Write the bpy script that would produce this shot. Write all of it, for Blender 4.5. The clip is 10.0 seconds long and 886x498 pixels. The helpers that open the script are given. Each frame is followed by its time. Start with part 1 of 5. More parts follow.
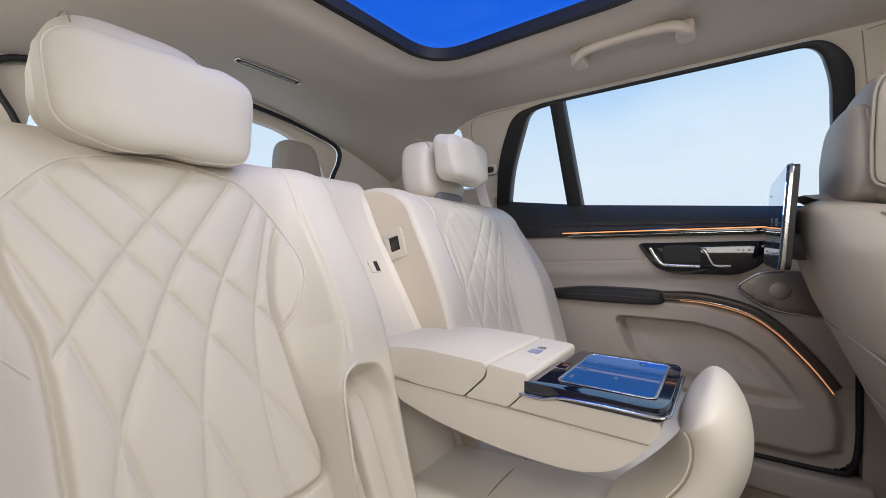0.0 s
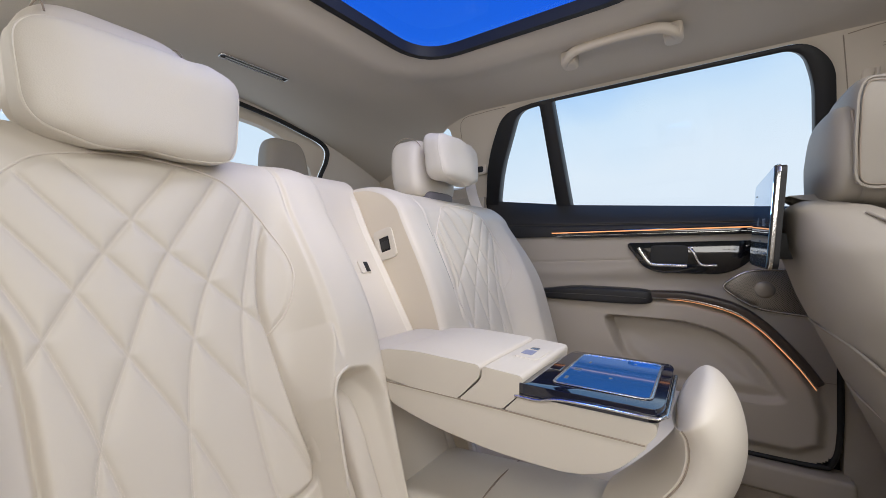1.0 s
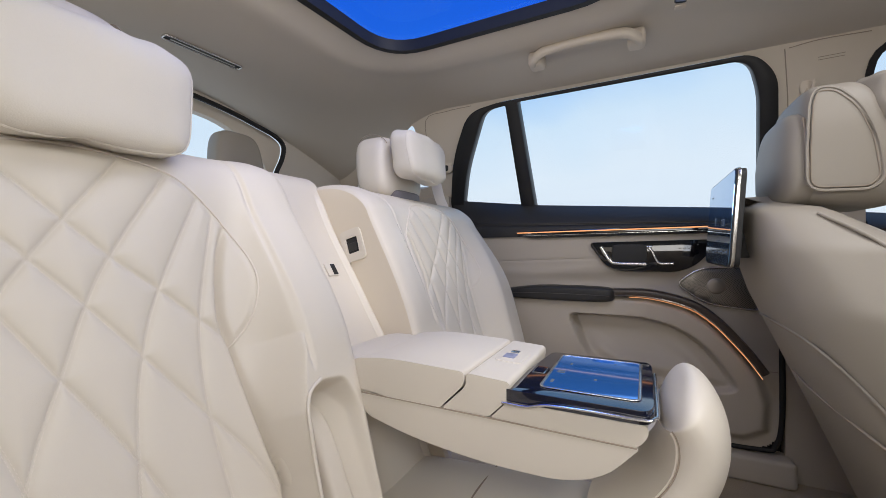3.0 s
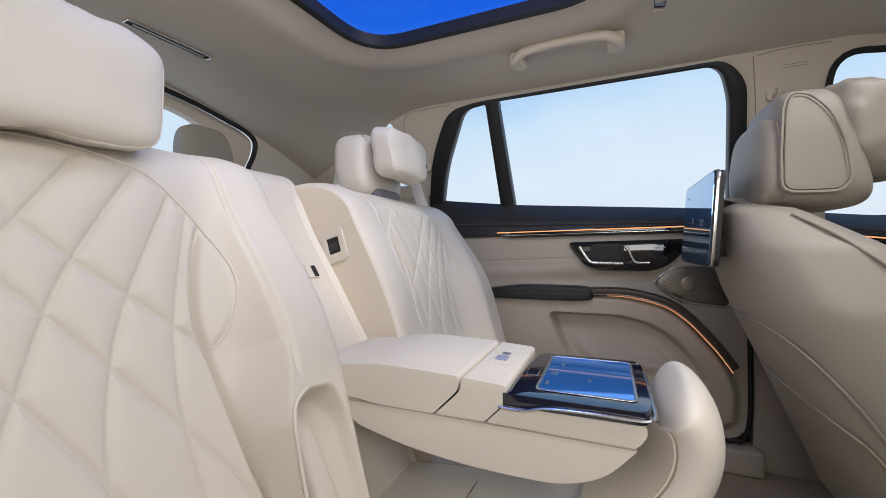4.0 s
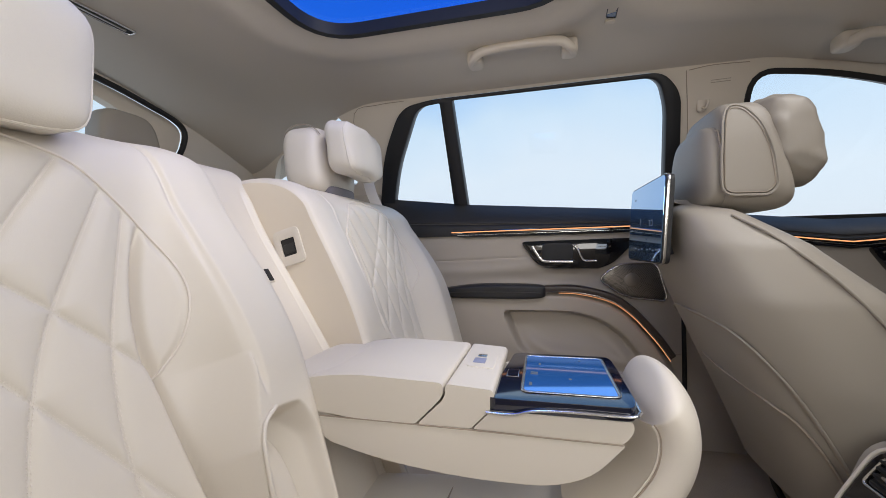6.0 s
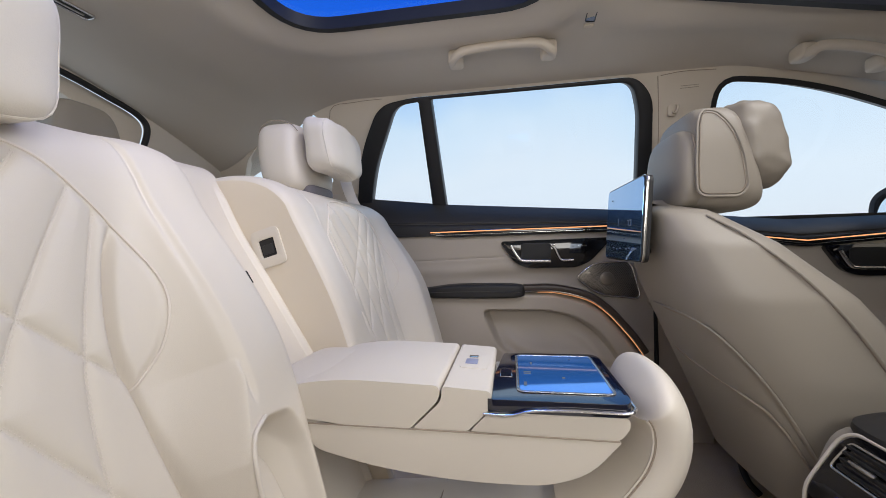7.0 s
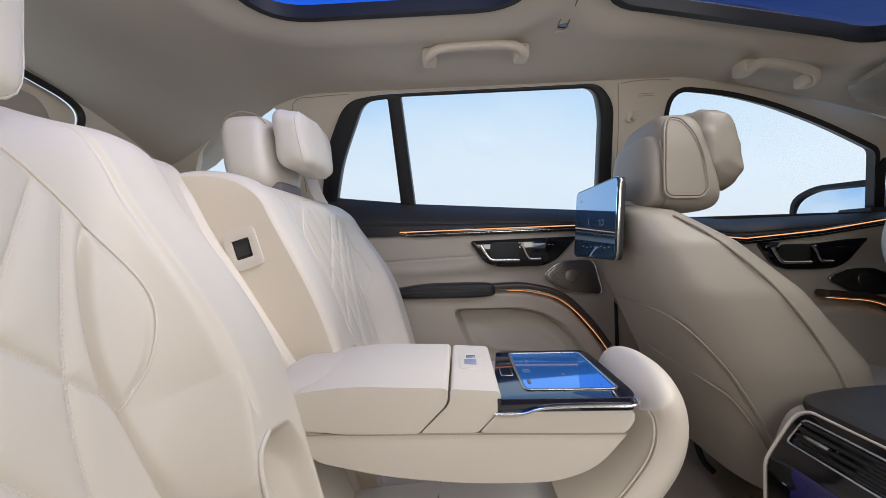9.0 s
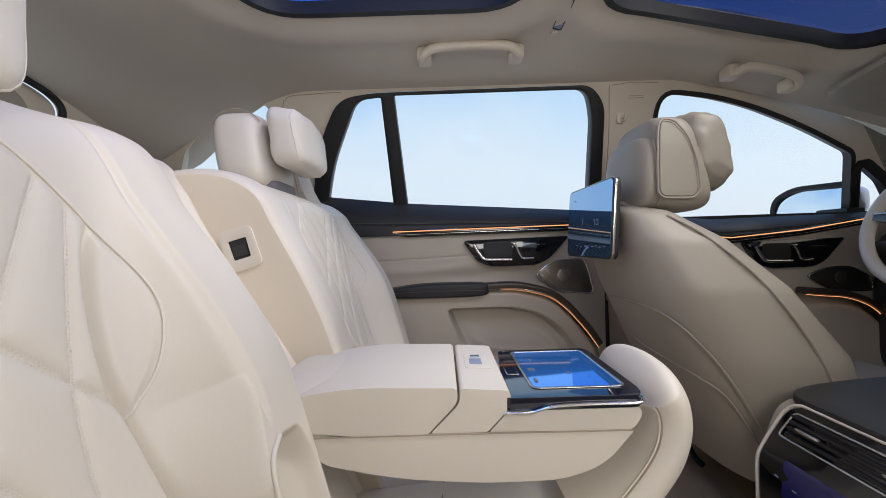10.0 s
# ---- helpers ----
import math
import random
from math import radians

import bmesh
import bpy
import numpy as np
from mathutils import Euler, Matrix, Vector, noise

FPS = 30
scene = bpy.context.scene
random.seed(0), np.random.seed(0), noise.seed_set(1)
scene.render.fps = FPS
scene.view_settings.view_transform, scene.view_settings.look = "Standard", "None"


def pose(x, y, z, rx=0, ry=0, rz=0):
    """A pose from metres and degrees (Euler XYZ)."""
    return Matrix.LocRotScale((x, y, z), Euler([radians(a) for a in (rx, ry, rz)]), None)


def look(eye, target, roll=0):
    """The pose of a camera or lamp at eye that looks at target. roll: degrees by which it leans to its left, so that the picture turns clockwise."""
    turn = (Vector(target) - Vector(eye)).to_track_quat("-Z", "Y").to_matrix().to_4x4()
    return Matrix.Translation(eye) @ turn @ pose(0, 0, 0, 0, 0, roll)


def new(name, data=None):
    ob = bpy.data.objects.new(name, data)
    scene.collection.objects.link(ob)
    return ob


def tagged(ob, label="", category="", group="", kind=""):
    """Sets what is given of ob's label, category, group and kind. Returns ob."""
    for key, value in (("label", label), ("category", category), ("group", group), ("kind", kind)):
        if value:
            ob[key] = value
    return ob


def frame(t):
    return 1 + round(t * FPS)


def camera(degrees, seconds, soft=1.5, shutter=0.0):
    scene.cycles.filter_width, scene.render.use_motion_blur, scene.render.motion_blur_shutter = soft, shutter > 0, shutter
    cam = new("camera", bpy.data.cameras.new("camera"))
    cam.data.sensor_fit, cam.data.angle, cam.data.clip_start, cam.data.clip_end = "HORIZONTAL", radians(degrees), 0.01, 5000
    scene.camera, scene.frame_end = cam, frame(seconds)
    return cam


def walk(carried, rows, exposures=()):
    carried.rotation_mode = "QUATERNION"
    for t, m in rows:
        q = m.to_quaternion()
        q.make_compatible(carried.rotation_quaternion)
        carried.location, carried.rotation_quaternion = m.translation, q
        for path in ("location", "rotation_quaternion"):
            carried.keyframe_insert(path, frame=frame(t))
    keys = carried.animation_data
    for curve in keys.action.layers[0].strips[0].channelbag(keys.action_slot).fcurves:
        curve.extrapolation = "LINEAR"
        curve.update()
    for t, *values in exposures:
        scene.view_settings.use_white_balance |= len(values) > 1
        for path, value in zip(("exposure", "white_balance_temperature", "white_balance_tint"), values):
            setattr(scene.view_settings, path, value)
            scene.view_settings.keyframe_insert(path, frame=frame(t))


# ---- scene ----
from mathutils.geometry import delaunay_2d_cdt

cam = camera(97.1, 10.0, soft=0.6)
METRES, EYE, TILT, LEAN, TURN = 0.29, 0.85, 0.0, 0.0, 35.5
ROWS = [
    (0.0, 0.0, 0.0, 0.0, -0.0, -0.0, -0.0),
    (0.5, -0.0101, 0.0131, 0.0, -0.69, 0.01, 0.06),
    (1.0, -0.0298, 0.0324, 0.0025, -1.85, -0.02, 0.11),
    (1.5, -0.055, 0.0544, 0.0051, -3.27, -0.05, 0.16),
    (2.0, -0.0837, 0.0824, 0.0065, -4.88, -0.05, 0.25),
    (2.5, -0.1107, 0.1097, 0.0095, -6.47, -0.08, 0.36),
    (4.0, -0.2322, 0.2197, 0.0188, -12.43, -0.22, 0.65),
    (4.5, -0.2738, 0.2563, 0.0215, -14.51, -0.27, 0.76),
    (5.0, -0.3169, 0.2936, 0.0233, -16.9, -0.31, 0.9),
    (5.5, -0.3551, 0.3246, 0.0253, -19.18, -0.37, 0.98),
    (7.0, -0.4837, 0.4326, 0.027, -25.86, -0.46, 1.33),
    (7.5, -0.5286, 0.4685, 0.029, -27.87, -0.55, 1.41),
    (8.0, -0.5799, 0.5089, 0.0307, -30.0, -0.6, 1.5),
    (8.5, -0.6277, 0.5449, 0.0332, -31.74, -0.66, 1.6),
    (9.0, -0.6784, 0.5832, 0.0329, -33.24, -0.68, 1.72),
    (9.5, -0.7209, 0.6175, 0.0334, -34.45, -0.73, 1.75),
    (10.0, -0.7599, 0.6464, 0.0353, -35.5, -0.79, 1.8),
]
walk(cam, [(t, pose(0, 0, EYE, TILT, LEAN, TURN) @ pose(METRES * x, METRES * y, METRES * z, 90 + pitch, roll, yaw)) for t, x, y, z, yaw, pitch, roll in ROWS])

# ---- light ----
world = bpy.data.worlds.new("world")
scene.world = world
world.use_nodes = True
wn, wl = world.node_tree.nodes, world.node_tree.links
bgn = wn["Background"]
skyn = wn.new("ShaderNodeTexSky")
skyn.sky_type, skyn.sun_disc = 'NISHITA', False
skyn.sun_elevation, skyn.sun_rotation = radians(48), radians(75)
geo = wn.new("ShaderNodeTexCoord")
sep = wn.new("ShaderNodeSeparateXYZ")
wl.new(geo.outputs["Generated"], sep.inputs[0])
ramp = wn.new("ShaderNodeValToRGB")
ramp.color_ramp.elements[0].position, ramp.color_ramp.elements[0].color = 0.0, (0.76, 0.84, 0.96, 1)
ramp.color_ramp.elements[1].position, ramp.color_ramp.elements[1].color = 1.0, (0.10, 0.33, 0.95, 1)
for at, col in ((0.14, (0.80, 0.89, 0.99, 1)), (0.30, (0.68, 0.84, 1.0, 1)), (0.46, (0.32, 0.60, 1.0, 1))):
    ramp.color_ramp.elements.new(at).color = col
cloud = wn.new("ShaderNodeTexNoise")
cloud.inputs["Scale"].default_value, cloud.inputs["Detail"].default_value = 2.2, 3
wl.new(geo.outputs["Generated"], cloud.inputs["Vector"])
lift = wn.new("ShaderNodeMath")
lift.operation = 'MULTIPLY_ADD'
lift.inputs[1].default_value, lift.inputs[2].default_value = 0.35, -0.175
wl.new(cloud.outputs["Fac"], lift.inputs[0])
high = wn.new("ShaderNodeMath")
high.operation = 'ADD'
wl.new(sep.outputs["Z"], high.inputs[0])
wl.new(lift.outputs[0], high.inputs[1])
wl.new(high.outputs[0], ramp.inputs[0])
skymix = wn.new("ShaderNodeMix")
skymix.data_type = 'RGBA'
skymix.inputs["Factor"].default_value = 0.985
wl.new(skyn.outputs[0], skymix.inputs["A"])
wl.new(ramp.outputs[0], skymix.inputs["B"])
wl.new(skymix.outputs["Result"], bgn.inputs[0])
bgn.inputs[1].default_value = 0.95

sun_data = bpy.data.lights.new("sun", 'SUN')
sun_data.energy, sun_data.angle, sun_data.color = 1.0, radians(12), (1.0, 0.96, 0.9)
sun = new("sun", sun_data)
sun.matrix_world = look((4, -1, 6), (0, 0.6, 0))


def window_lamp(name, eye, target, sx, sy, power, colour=(1.0, 0.968, 0.930)):
    d = bpy.data.lights.new(name, 'AREA')
    d.shape, d.size, d.size_y, d.energy, d.color = 'RECTANGLE', sx, sy, power, colour
    o = new(name, d)
    o.matrix_world = look(eye, target)
    return o


# daylight of the openings that stay behind or beside the camera
window_lamp("lamp_windscreen", (1.42, 0.45, 1.15), (-0.6, 0.45, 0.8), 1.0, 0.40, 8.8)
window_lamp("lamp_side_window", (0.05, -0.185, 1.08), (-0.22, 0.50, 0.58), 0.9, 0.22, 4.4)
window_lamp("lamp_roof_front", (0.40, 0.42, 1.47), (-0.5, 0.42, 0.6), 0.7, 0.3, 4.2)
window_lamp("lamp_roof_rear", (-0.30, 0.33, 1.46), (-0.55, 0.45, 0.6), 0.55, 0.16, 2.2)
window_lamp("lamp_rear_quarter", (-1.0, -0.14, 1.20), (-1.0, 0.9, 1.15), 0.28, 0.16, 1.0)


# ---- materials ----
def mat(name, colour, rough=0.5, metal=0.0, vary=0.06, grain=900.0, bump=0.15, patch=6.0, spec=0.5, dist=0.0006, coat=0.0):
    """Principled material with patches, fine grain and relief."""
    m = bpy.data.materials.new(name)
    m.use_nodes = True
    nt = m.node_tree
    n, l = nt.nodes, nt.links
    p = n["Principled BSDF"]
    tc = n.new("ShaderNodeTexCoord")
    big = n.new("ShaderNodeTexNoise")
    big.inputs["Scale"].default_value, big.inputs["Detail"].default_value = patch, 5
    fine = n.new("ShaderNodeTexNoise")
    fine.inputs["Scale"].default_value, fine.inputs["Detail"].default_value = grain, 3
    l.new(tc.outputs["Object"], big.inputs["Vector"])
    l.new(tc.outputs["Object"], fine.inputs["Vector"])
    mix = n.new("ShaderNodeMix")
    mix.data_type = 'RGBA'
    c = Vector(colour)
    mix.inputs["A"].default_value = (*(c * (1 - vary)), 1)
    mix.inputs["B"].default_value = (*[min(1, v) for v in c * (1 + vary)], 1)
    add = n.new("ShaderNodeMath")
    add.operation = 'MULTIPLY_ADD'
    add.inputs[1].default_value, add.inputs[2].default_value = 0.35, 0.0
    l.new(fine.outputs["Fac"], add.inputs[0])
    s = n.new("ShaderNodeMath")
    s.operation = 'MULTIPLY_ADD'
    s.inputs[1].default_value = 0.65
    l.new(big.outputs["Fac"], s.inputs[0])
    l.new(add.outputs[0], s.inputs[2])
    l.new(s.outputs[0], mix.inputs["Factor"])
    l.new(mix.outputs["Result"], p.inputs["Base Color"])
    p.inputs["Metallic"].default_value = metal
    p.inputs["Specular IOR Level"].default_value = spec
    p.inputs["Coat Weight"].default_value = coat
    r = n.new("ShaderNodeMapRange")
    r.inputs["To Min"].default_value, r.inputs["To Max"].default_value = rough * 0.88, min(1, rough * 1.12)
    l.new(big.outputs["Fac"], r.inputs["Value"])
    l.new(r.outputs["Result"], p.inputs["Roughness"])
    if bump:
        b = n.new("ShaderNodeBump")
        b.inputs["Strength"].default_value, b.inputs["Distance"].default_value = bump, dist
        l.new(fine.outputs["Fac"], b.inputs["Height"])
        l.new(b.outputs["Normal"], p.inputs["Normal"])
    return m


def glow(name, colour, strength):
    m = bpy.data.materials.new(name)
    m.use_nodes = True
    p = m.node_tree.nodes["Principled BSDF"]
    p.inputs["Base Color"].default_value = (*[0.1 * c for c in colour], 1)
    p.inputs["Emission Color"].default_value = (*colour, 1)
    p.inputs["Emission Strength"].default_value = strength
    return m


def glass(name, tint, gloss=0.4):
    """Thin pane: tinted see-through with a surface gloss."""
    m = bpy.data.materials.new(name)
    m.use_nodes = True
    n, l = m.node_tree.nodes, m.node_tree.links
    n.remove(n["Principled BSDF"])
    tr = n.new("ShaderNodeBsdfTransparent")
    tr.inputs[0].default_value = (*tint, 1)
    gl = n.new("ShaderNodeBsdfGlossy")
    gl.inputs["Roughness"].default_value = 0.02
    lw = n.new("ShaderNodeLayerWeight")
    lw.inputs[0].default_value = 0.5
    pw = n.new("ShaderNodeMath")
    pw.operation = 'POWER'
    pw.inputs[1].default_value = 4.0
    l.new(lw.outputs["Facing"], pw.inputs[0])
    fr = n.new("ShaderNodeMath")
    fr.operation = 'MULTIPLY_ADD'
    fr.inputs[1].default_value, fr.inputs[2].default_value = gloss, 0.02
    l.new(pw.outputs[0], fr.inputs[0])
    mx = n.new("ShaderNodeMixShader")
    l.new(fr.outputs[0], mx.inputs[0])
    l.new(tr.outputs[0], mx.inputs[1])
    l.new(gl.outputs[0], mx.inputs[2])
    l.new(mx.outputs[0], n["Material Output"].inputs[0])
    return m


CREAM = mat("cream_leather", (0.70, 0.648, 0.570), 0.45, vary=0.035, grain=1400, bump=0.25, patch=5)
QUILT = mat("cream_perforated_leather", (0.69, 0.640, 0.562), 0.46, vary=0.035, grain=1300, bump=0.28, patch=5)
BEIGE = mat("beige_leather", (0.72, 0.645, 0.535), 0.48, vary=0.04, grain=1300, bump=0.2)
PILLOW = mat("cream_pillow_leather", (0.72, 0.675, 0.60), 0.6, vary=0.03, grain=700, bump=0.35, patch=9)
TRIM = mat("beige_door_trim", (0.50, 0.445, 0.375), 0.5, vary=0.05, grain=1500, bump=0.25, patch=4)
# seat leather darkened: the shade round the driver's seat is put into its colour
SHELL = mat("shaded_seat_leather", (0.34, 0.305, 0.255), 0.46, vary=0.05, grain=1200, bump=0.3, patch=5)
HEADLINER = mat("headliner_fabric", (0.62, 0.565, 0.495), 0.9, vary=0.05, grain=2200, bump=0.4, patch=3, spec=0.2)
PLASTIC = mat("light_pillar_plastic", (0.66, 0.585, 0.49), 0.6, vary=0.03, grain=1800, bump=0.15)
CARPET = mat("beige_carpet", (0.42, 0.35, 0.26), 0.95, vary=0.2, grain=500, bump=0.9, patch=12, spec=0.1, dist=0.003)
DARK = mat("charcoal_leather", (0.022, 0.0215, 0.022), 0.5, vary=0.15, grain=1400, bump=0.35)
BLACK = mat("black_rubber", (0.012, 0.012, 0.013), 0.55, vary=0.1, grain=800, bump=0.1)
FRAMEBLK = mat("black_window_frame", (0.010, 0.010, 0.012), 0.5, vary=0.1, grain=900, bump=0.1)
GLOSS = mat("black_piano_lacquer", (0.006, 0.006, 0.008), 0.06, vary=0.1, grain=60, bump=0.0, coat=0.5)
CHROME = mat("satin_chrome", (0.72, 0.71, 0.69), 0.22, 1.0, vary=0.03, grain=600, bump=0.05)
STEEL = mat("brushed_speaker_metal", (0.36, 0.33, 0.30), 0.35, 1.0, vary=0.08, grain=1500, bump=0.2)
WOOD = mat("dark_brown_trim", (0.055, 0.04, 0.032), 0.35, vary=0.25, grain=300, bump=0.1)
THREAD = mat("cream_thread", (0.76, 0.70, 0.63), 0.7, vary=0.05, grain=2000, bump=0.3)
SEAM = mat("seam_shadow_thread", (0.36, 0.30, 0.24), 0.8, vary=0.05)
BLUEGREY = mat("blue_grey_button", (0.28, 0.30, 0.44), 0.35, vary=0.05)
LACQUER = mat("tablet_lacquer", (0.004, 0.006, 0.02), 0.05, vary=0.1, grain=60, bump=0.0, coat=0.6)
LACQUER.node_tree.nodes["Principled BSDF"].inputs["IOR"].default_value = 1.6
# blue metal tint stands in for sky mirrored in the seat display
SCREEN_LOW = mat("sky_tinted_display_glass", (0.22, 0.42, 0.72), 0.035, 0.9, vary=0.05, grain=50, bump=0)
# tablet: mirrored sky put in as blue tint and a little emission
SCREEN_SKYTINT = mat("sky_tinted_tablet_glass", (0.09, 0.30, 0.78), 0.035, 0.92, vary=0.05, grain=50, bump=0)
SCREEN_SKYTINT.node_tree.nodes["Principled BSDF"].inputs["Emission Color"].default_value = (0.05, 0.28, 1.0, 1)
SCREEN_SKYTINT.node_tree.nodes["Principled BSDF"].inputs["Emission Strength"].default_value = 0.2
# tint added to cut blue skylight through the side openings and windscreen
SKYCUT = glass("skylight_cutting_pane", (0.42, 0.40, 0.37))
UI = glow("screen_writing", (0.45, 0.55, 0.75), 0.12)
AMBER = glow("amber_light_strip", (1.0, 0.42, 0.17), 1.2)
PANE = glass("clear_pane", (0.97, 0.985, 0.99))
ROOFPANE = glass("blue_roof_pane", (0.21, 0.48, 0.90), 0.12)
ROOFPANE_DARK = glass("navy_roof_pane", (0.20, 0.25, 0.42), 0.12)


# ---- mesh helpers ----
def finish(name, bm, material, parent=None, label="", smooth=True):
    bmesh.ops.recalc_face_normals(bm, faces=bm.faces)
    me = bpy.data.meshes.new(name)
    bm.to_mesh(me)
    bm.free()
    if smooth:
        me.polygons.foreach_set("use_smooth", [True] * len(me.polygons))
        me.set_sharp_from_angle(angle=radians(50))
    me.materials.append(material)
    ob = new(name, me)
    if parent:
        ob.parent = parent
    if label:
        ob["label"] = label
    return ob


part = finish


def thing(name, label, category, group="", kind="", at=(0, 0, 0)):
    ob = new(name)
    ob.empty_display_size = 0.05
    ob.location = at
    return tagged(ob, label, category, group, kind)


def place(parent, *obs):
    """Parents parts built in world metres under a thing that stands away from the origin."""
    for o in obs:
        o.parent = parent
        o.matrix_parent_inverse = Matrix.Translation(-parent.location)


def raw(verts, faces):
    me = bpy.data.meshes.new("raw")
    me.from_pydata([tuple(v) for v in verts], [], faces)
    bm = bmesh.new()
    bm.from_mesh(me)
    bpy.data.meshes.remove(me)
    return bm


def sheet(fn, nu, nv, keep=None):
    """A sheet of nu x nv cells over the unit square."""
    verts = [fn(i / nu, j / nv) for j in range(nv + 1) for i in range(nu + 1)]
    faces = []
    for j in range(nv):
        for i in range(nu):
            if keep is None or keep((i + 0.5) / nu, (j + 0.5) / nv):
                a = j * (nu + 1) + i
                faces.append((a, a + 1, a + nu + 2, a + nu + 1))
    bm = raw(verts, faces)
    bmesh.ops.delete(bm, geom=[v for v in bm.verts if not v.link_faces], context='VERTS')
    return bm


def thicken(bm, vec):
    """Gives an open sheet a back and rim, along a vector."""
    geom = bmesh.ops.extrude_face_region(bm, geom=list(bm.faces), use_keep_orig=True)
    bmesh.ops.translate(bm, vec=Vector(vec), verts=[g for g in geom["geom"] if isinstance(g, bmesh.types.BMVert)])
    return bm


def spow(a, e):
    return math.copysign(abs(a) ** e, a)


def soft(size, e1=0.35, e2=0.35, nu=40, nv=24, shape=None):
    """A cushion: a superellipsoid of the given half sizes; shape() bends each point."""
    verts, faces = [], []
    for j in range(nv + 1):
        a = -math.pi / 2 + math.pi * j / nv
        for i in range(nu):
            b = 2 * math.pi * i / nu
            p = Vector((size[0] * spow(math.cos(a), e1) * spow(math.cos(b), e2),
                        size[1] * spow(math.cos(a), e1) * spow(math.sin(b), e2),
                        size[2] * spow(math.sin(a), e1)))
            verts.append(shape(p) if shape else p)
    for j in range(nv):
        for i in range(nu):
            k = (i + 1) % nu
            faces.append((j * nu + i, j * nu + k, (j + 1) * nu + k, (j + 1) * nu + i))
    bm = raw(verts, faces)
    bmesh.ops.remove_doubles(bm, verts=bm.verts, dist=0.00002)
    return bm


def moved(bm, m):
    bmesh.ops.transform(bm, matrix=m, verts=bm.verts)
    return bm


def spline(points, n):
    """Catmull-Rom through the points, n steps for each span."""
    pts = [Vector(p) for p in points]
    pts = [2 * pts[0] - pts[1]] + pts + [2 * pts[-1] - pts[-2]]
    out = []
    for i in range(1, len(pts) - 2):
        a, b, c, d = pts[i - 1:i + 3]
        for k in range(n):
            t = k / n
            out.append(0.5 * (2 * b + (c - a) * t + (2 * a - 5 * b + 4 * c - d) * t * t + (3 * b - a - 3 * c + d) * t ** 3))
    return out + [pts[-2]]


def sweep(path, profile, side, taper=None):
    """Sweeps a closed 2D profile (along side, along normal) on a path; side is the fixed cross direction."""
    path = [Vector(p) for p in path]
    side = Vector(side).normalized()
    verts, faces, m = [], [], len(profile)
    for i, p in enumerate(path):
        t = (path[min(i + 1, len(path) - 1)] - path[max(i - 1, 0)]).normalized()
        s = (side - t * side.dot(t)).normalized()
        nrm = t.cross(s)
        k = taper(i / (len(path) - 1)) if taper else 1
        verts += [p + s * (a * k) + nrm * (b * k) for a, b in profile]
    for i in range(len(path) - 1):
        for j in range(m):
            k = (j + 1) % m
            faces.append((i * m + j, i * m + k, (i + 1) * m + k, (i + 1) * m + j))
    faces.append(tuple(range(m))[::-1])
    faces.append(tuple((len(path) - 1) * m + j for j in range(m)))
    return raw(verts, faces)


def ring(a, b, n=10, e=1.0):
    return [(a * spow(math.cos(2 * math.pi * i / n), e), b * spow(math.sin(2 * math.pi * i / n), e)) for i in range(n)]


def tube(points, r, n=8, smooth_steps=6, closed=False):
    pts = spline(points, smooth_steps) if smooth_steps > 1 else [Vector(p) for p in points]
    t0 = (pts[-1] - pts[0])
    side = Vector((0, 0, 1)) if abs(t0.normalized().z if t0.length else 0) < 0.7 else Vector((0, 1, 0))
    verts, faces = [], []
    s = side
    for i, p in enumerate(pts):
        t = (pts[min(i + 1, len(pts) - 1)] - pts[max(i - 1, 0)]).normalized()
        s = (s - t * s.dot(t)).normalized()
        q = t.cross(s)
        verts += [p + s * (r * math.cos(2 * math.pi * k / n)) + q * (r * math.sin(2 * math.pi * k / n)) for k in range(n)]
    for i in range(len(pts) - 1):
        for j in range(n):
            k = (j + 1) % n
            faces.append((i * n + j, i * n + k, (i + 1) * n + k, (i + 1) * n + j))
    faces += [tuple(range(n))[::-1], tuple((len(pts) - 1) * n + j for j in range(n))]
    return raw(verts, faces)


def rounded(points, r, n=5):
    """A polygon with its corners rounded."""
    out, m = [], len(points)
    for i in range(m):
        p, a, b = Vector(points[i]), Vector(points[i - 1]), Vector(points[(i + 1) % m])
        rr = r[i] if isinstance(r, (list, tuple)) else r
        d = min(rr, (a - p).length * 0.45, (b - p).length * 0.45)
        s, e = p + (a - p).normalized() * d, p + (b - p).normalized() * d
        for k in range(n + 1):
            t = k / n
            out.append(s * (1 - t) ** 2 + p * 2 * t * (1 - t) + e * t * t)
    return out


def inside(x, y, poly):
    c, j = False, len(poly) - 1
    for i in range(len(poly)):
        xi, yi, xj, yj = poly[i][0], poly[i][1], poly[j][0], poly[j][1]
        if (yi > y) != (yj > y) and x < (xj - xi) * (y - yi) / (yj - yi) + xi:
            c = not c
        j = i
    return c


def depth_in(x, y, poly):
    """Signed distance to a polygon's outline, positive inside."""
    best, j = 1e9, len(poly) - 1
    for i in range(len(poly)):
        ax, ay, bx, by = poly[j][0], poly[j][1], poly[i][0], poly[i][1]
        dx, dy = bx - ax, by - ay
        t = max(0, min(1, ((x - ax) * dx + (y - ay) * dy) / (dx * dx + dy * dy + 1e-12)))
        best = min(best, math.hypot(x - ax - t * dx, y - ay - t * dy))
        j = i
    return best if inside(x, y, poly) else -best


def sstep(a, b, v):
    t = max(0.0, min(1.0, (v - a) / (b - a)))
    return t * t * (3 - 2 * t)


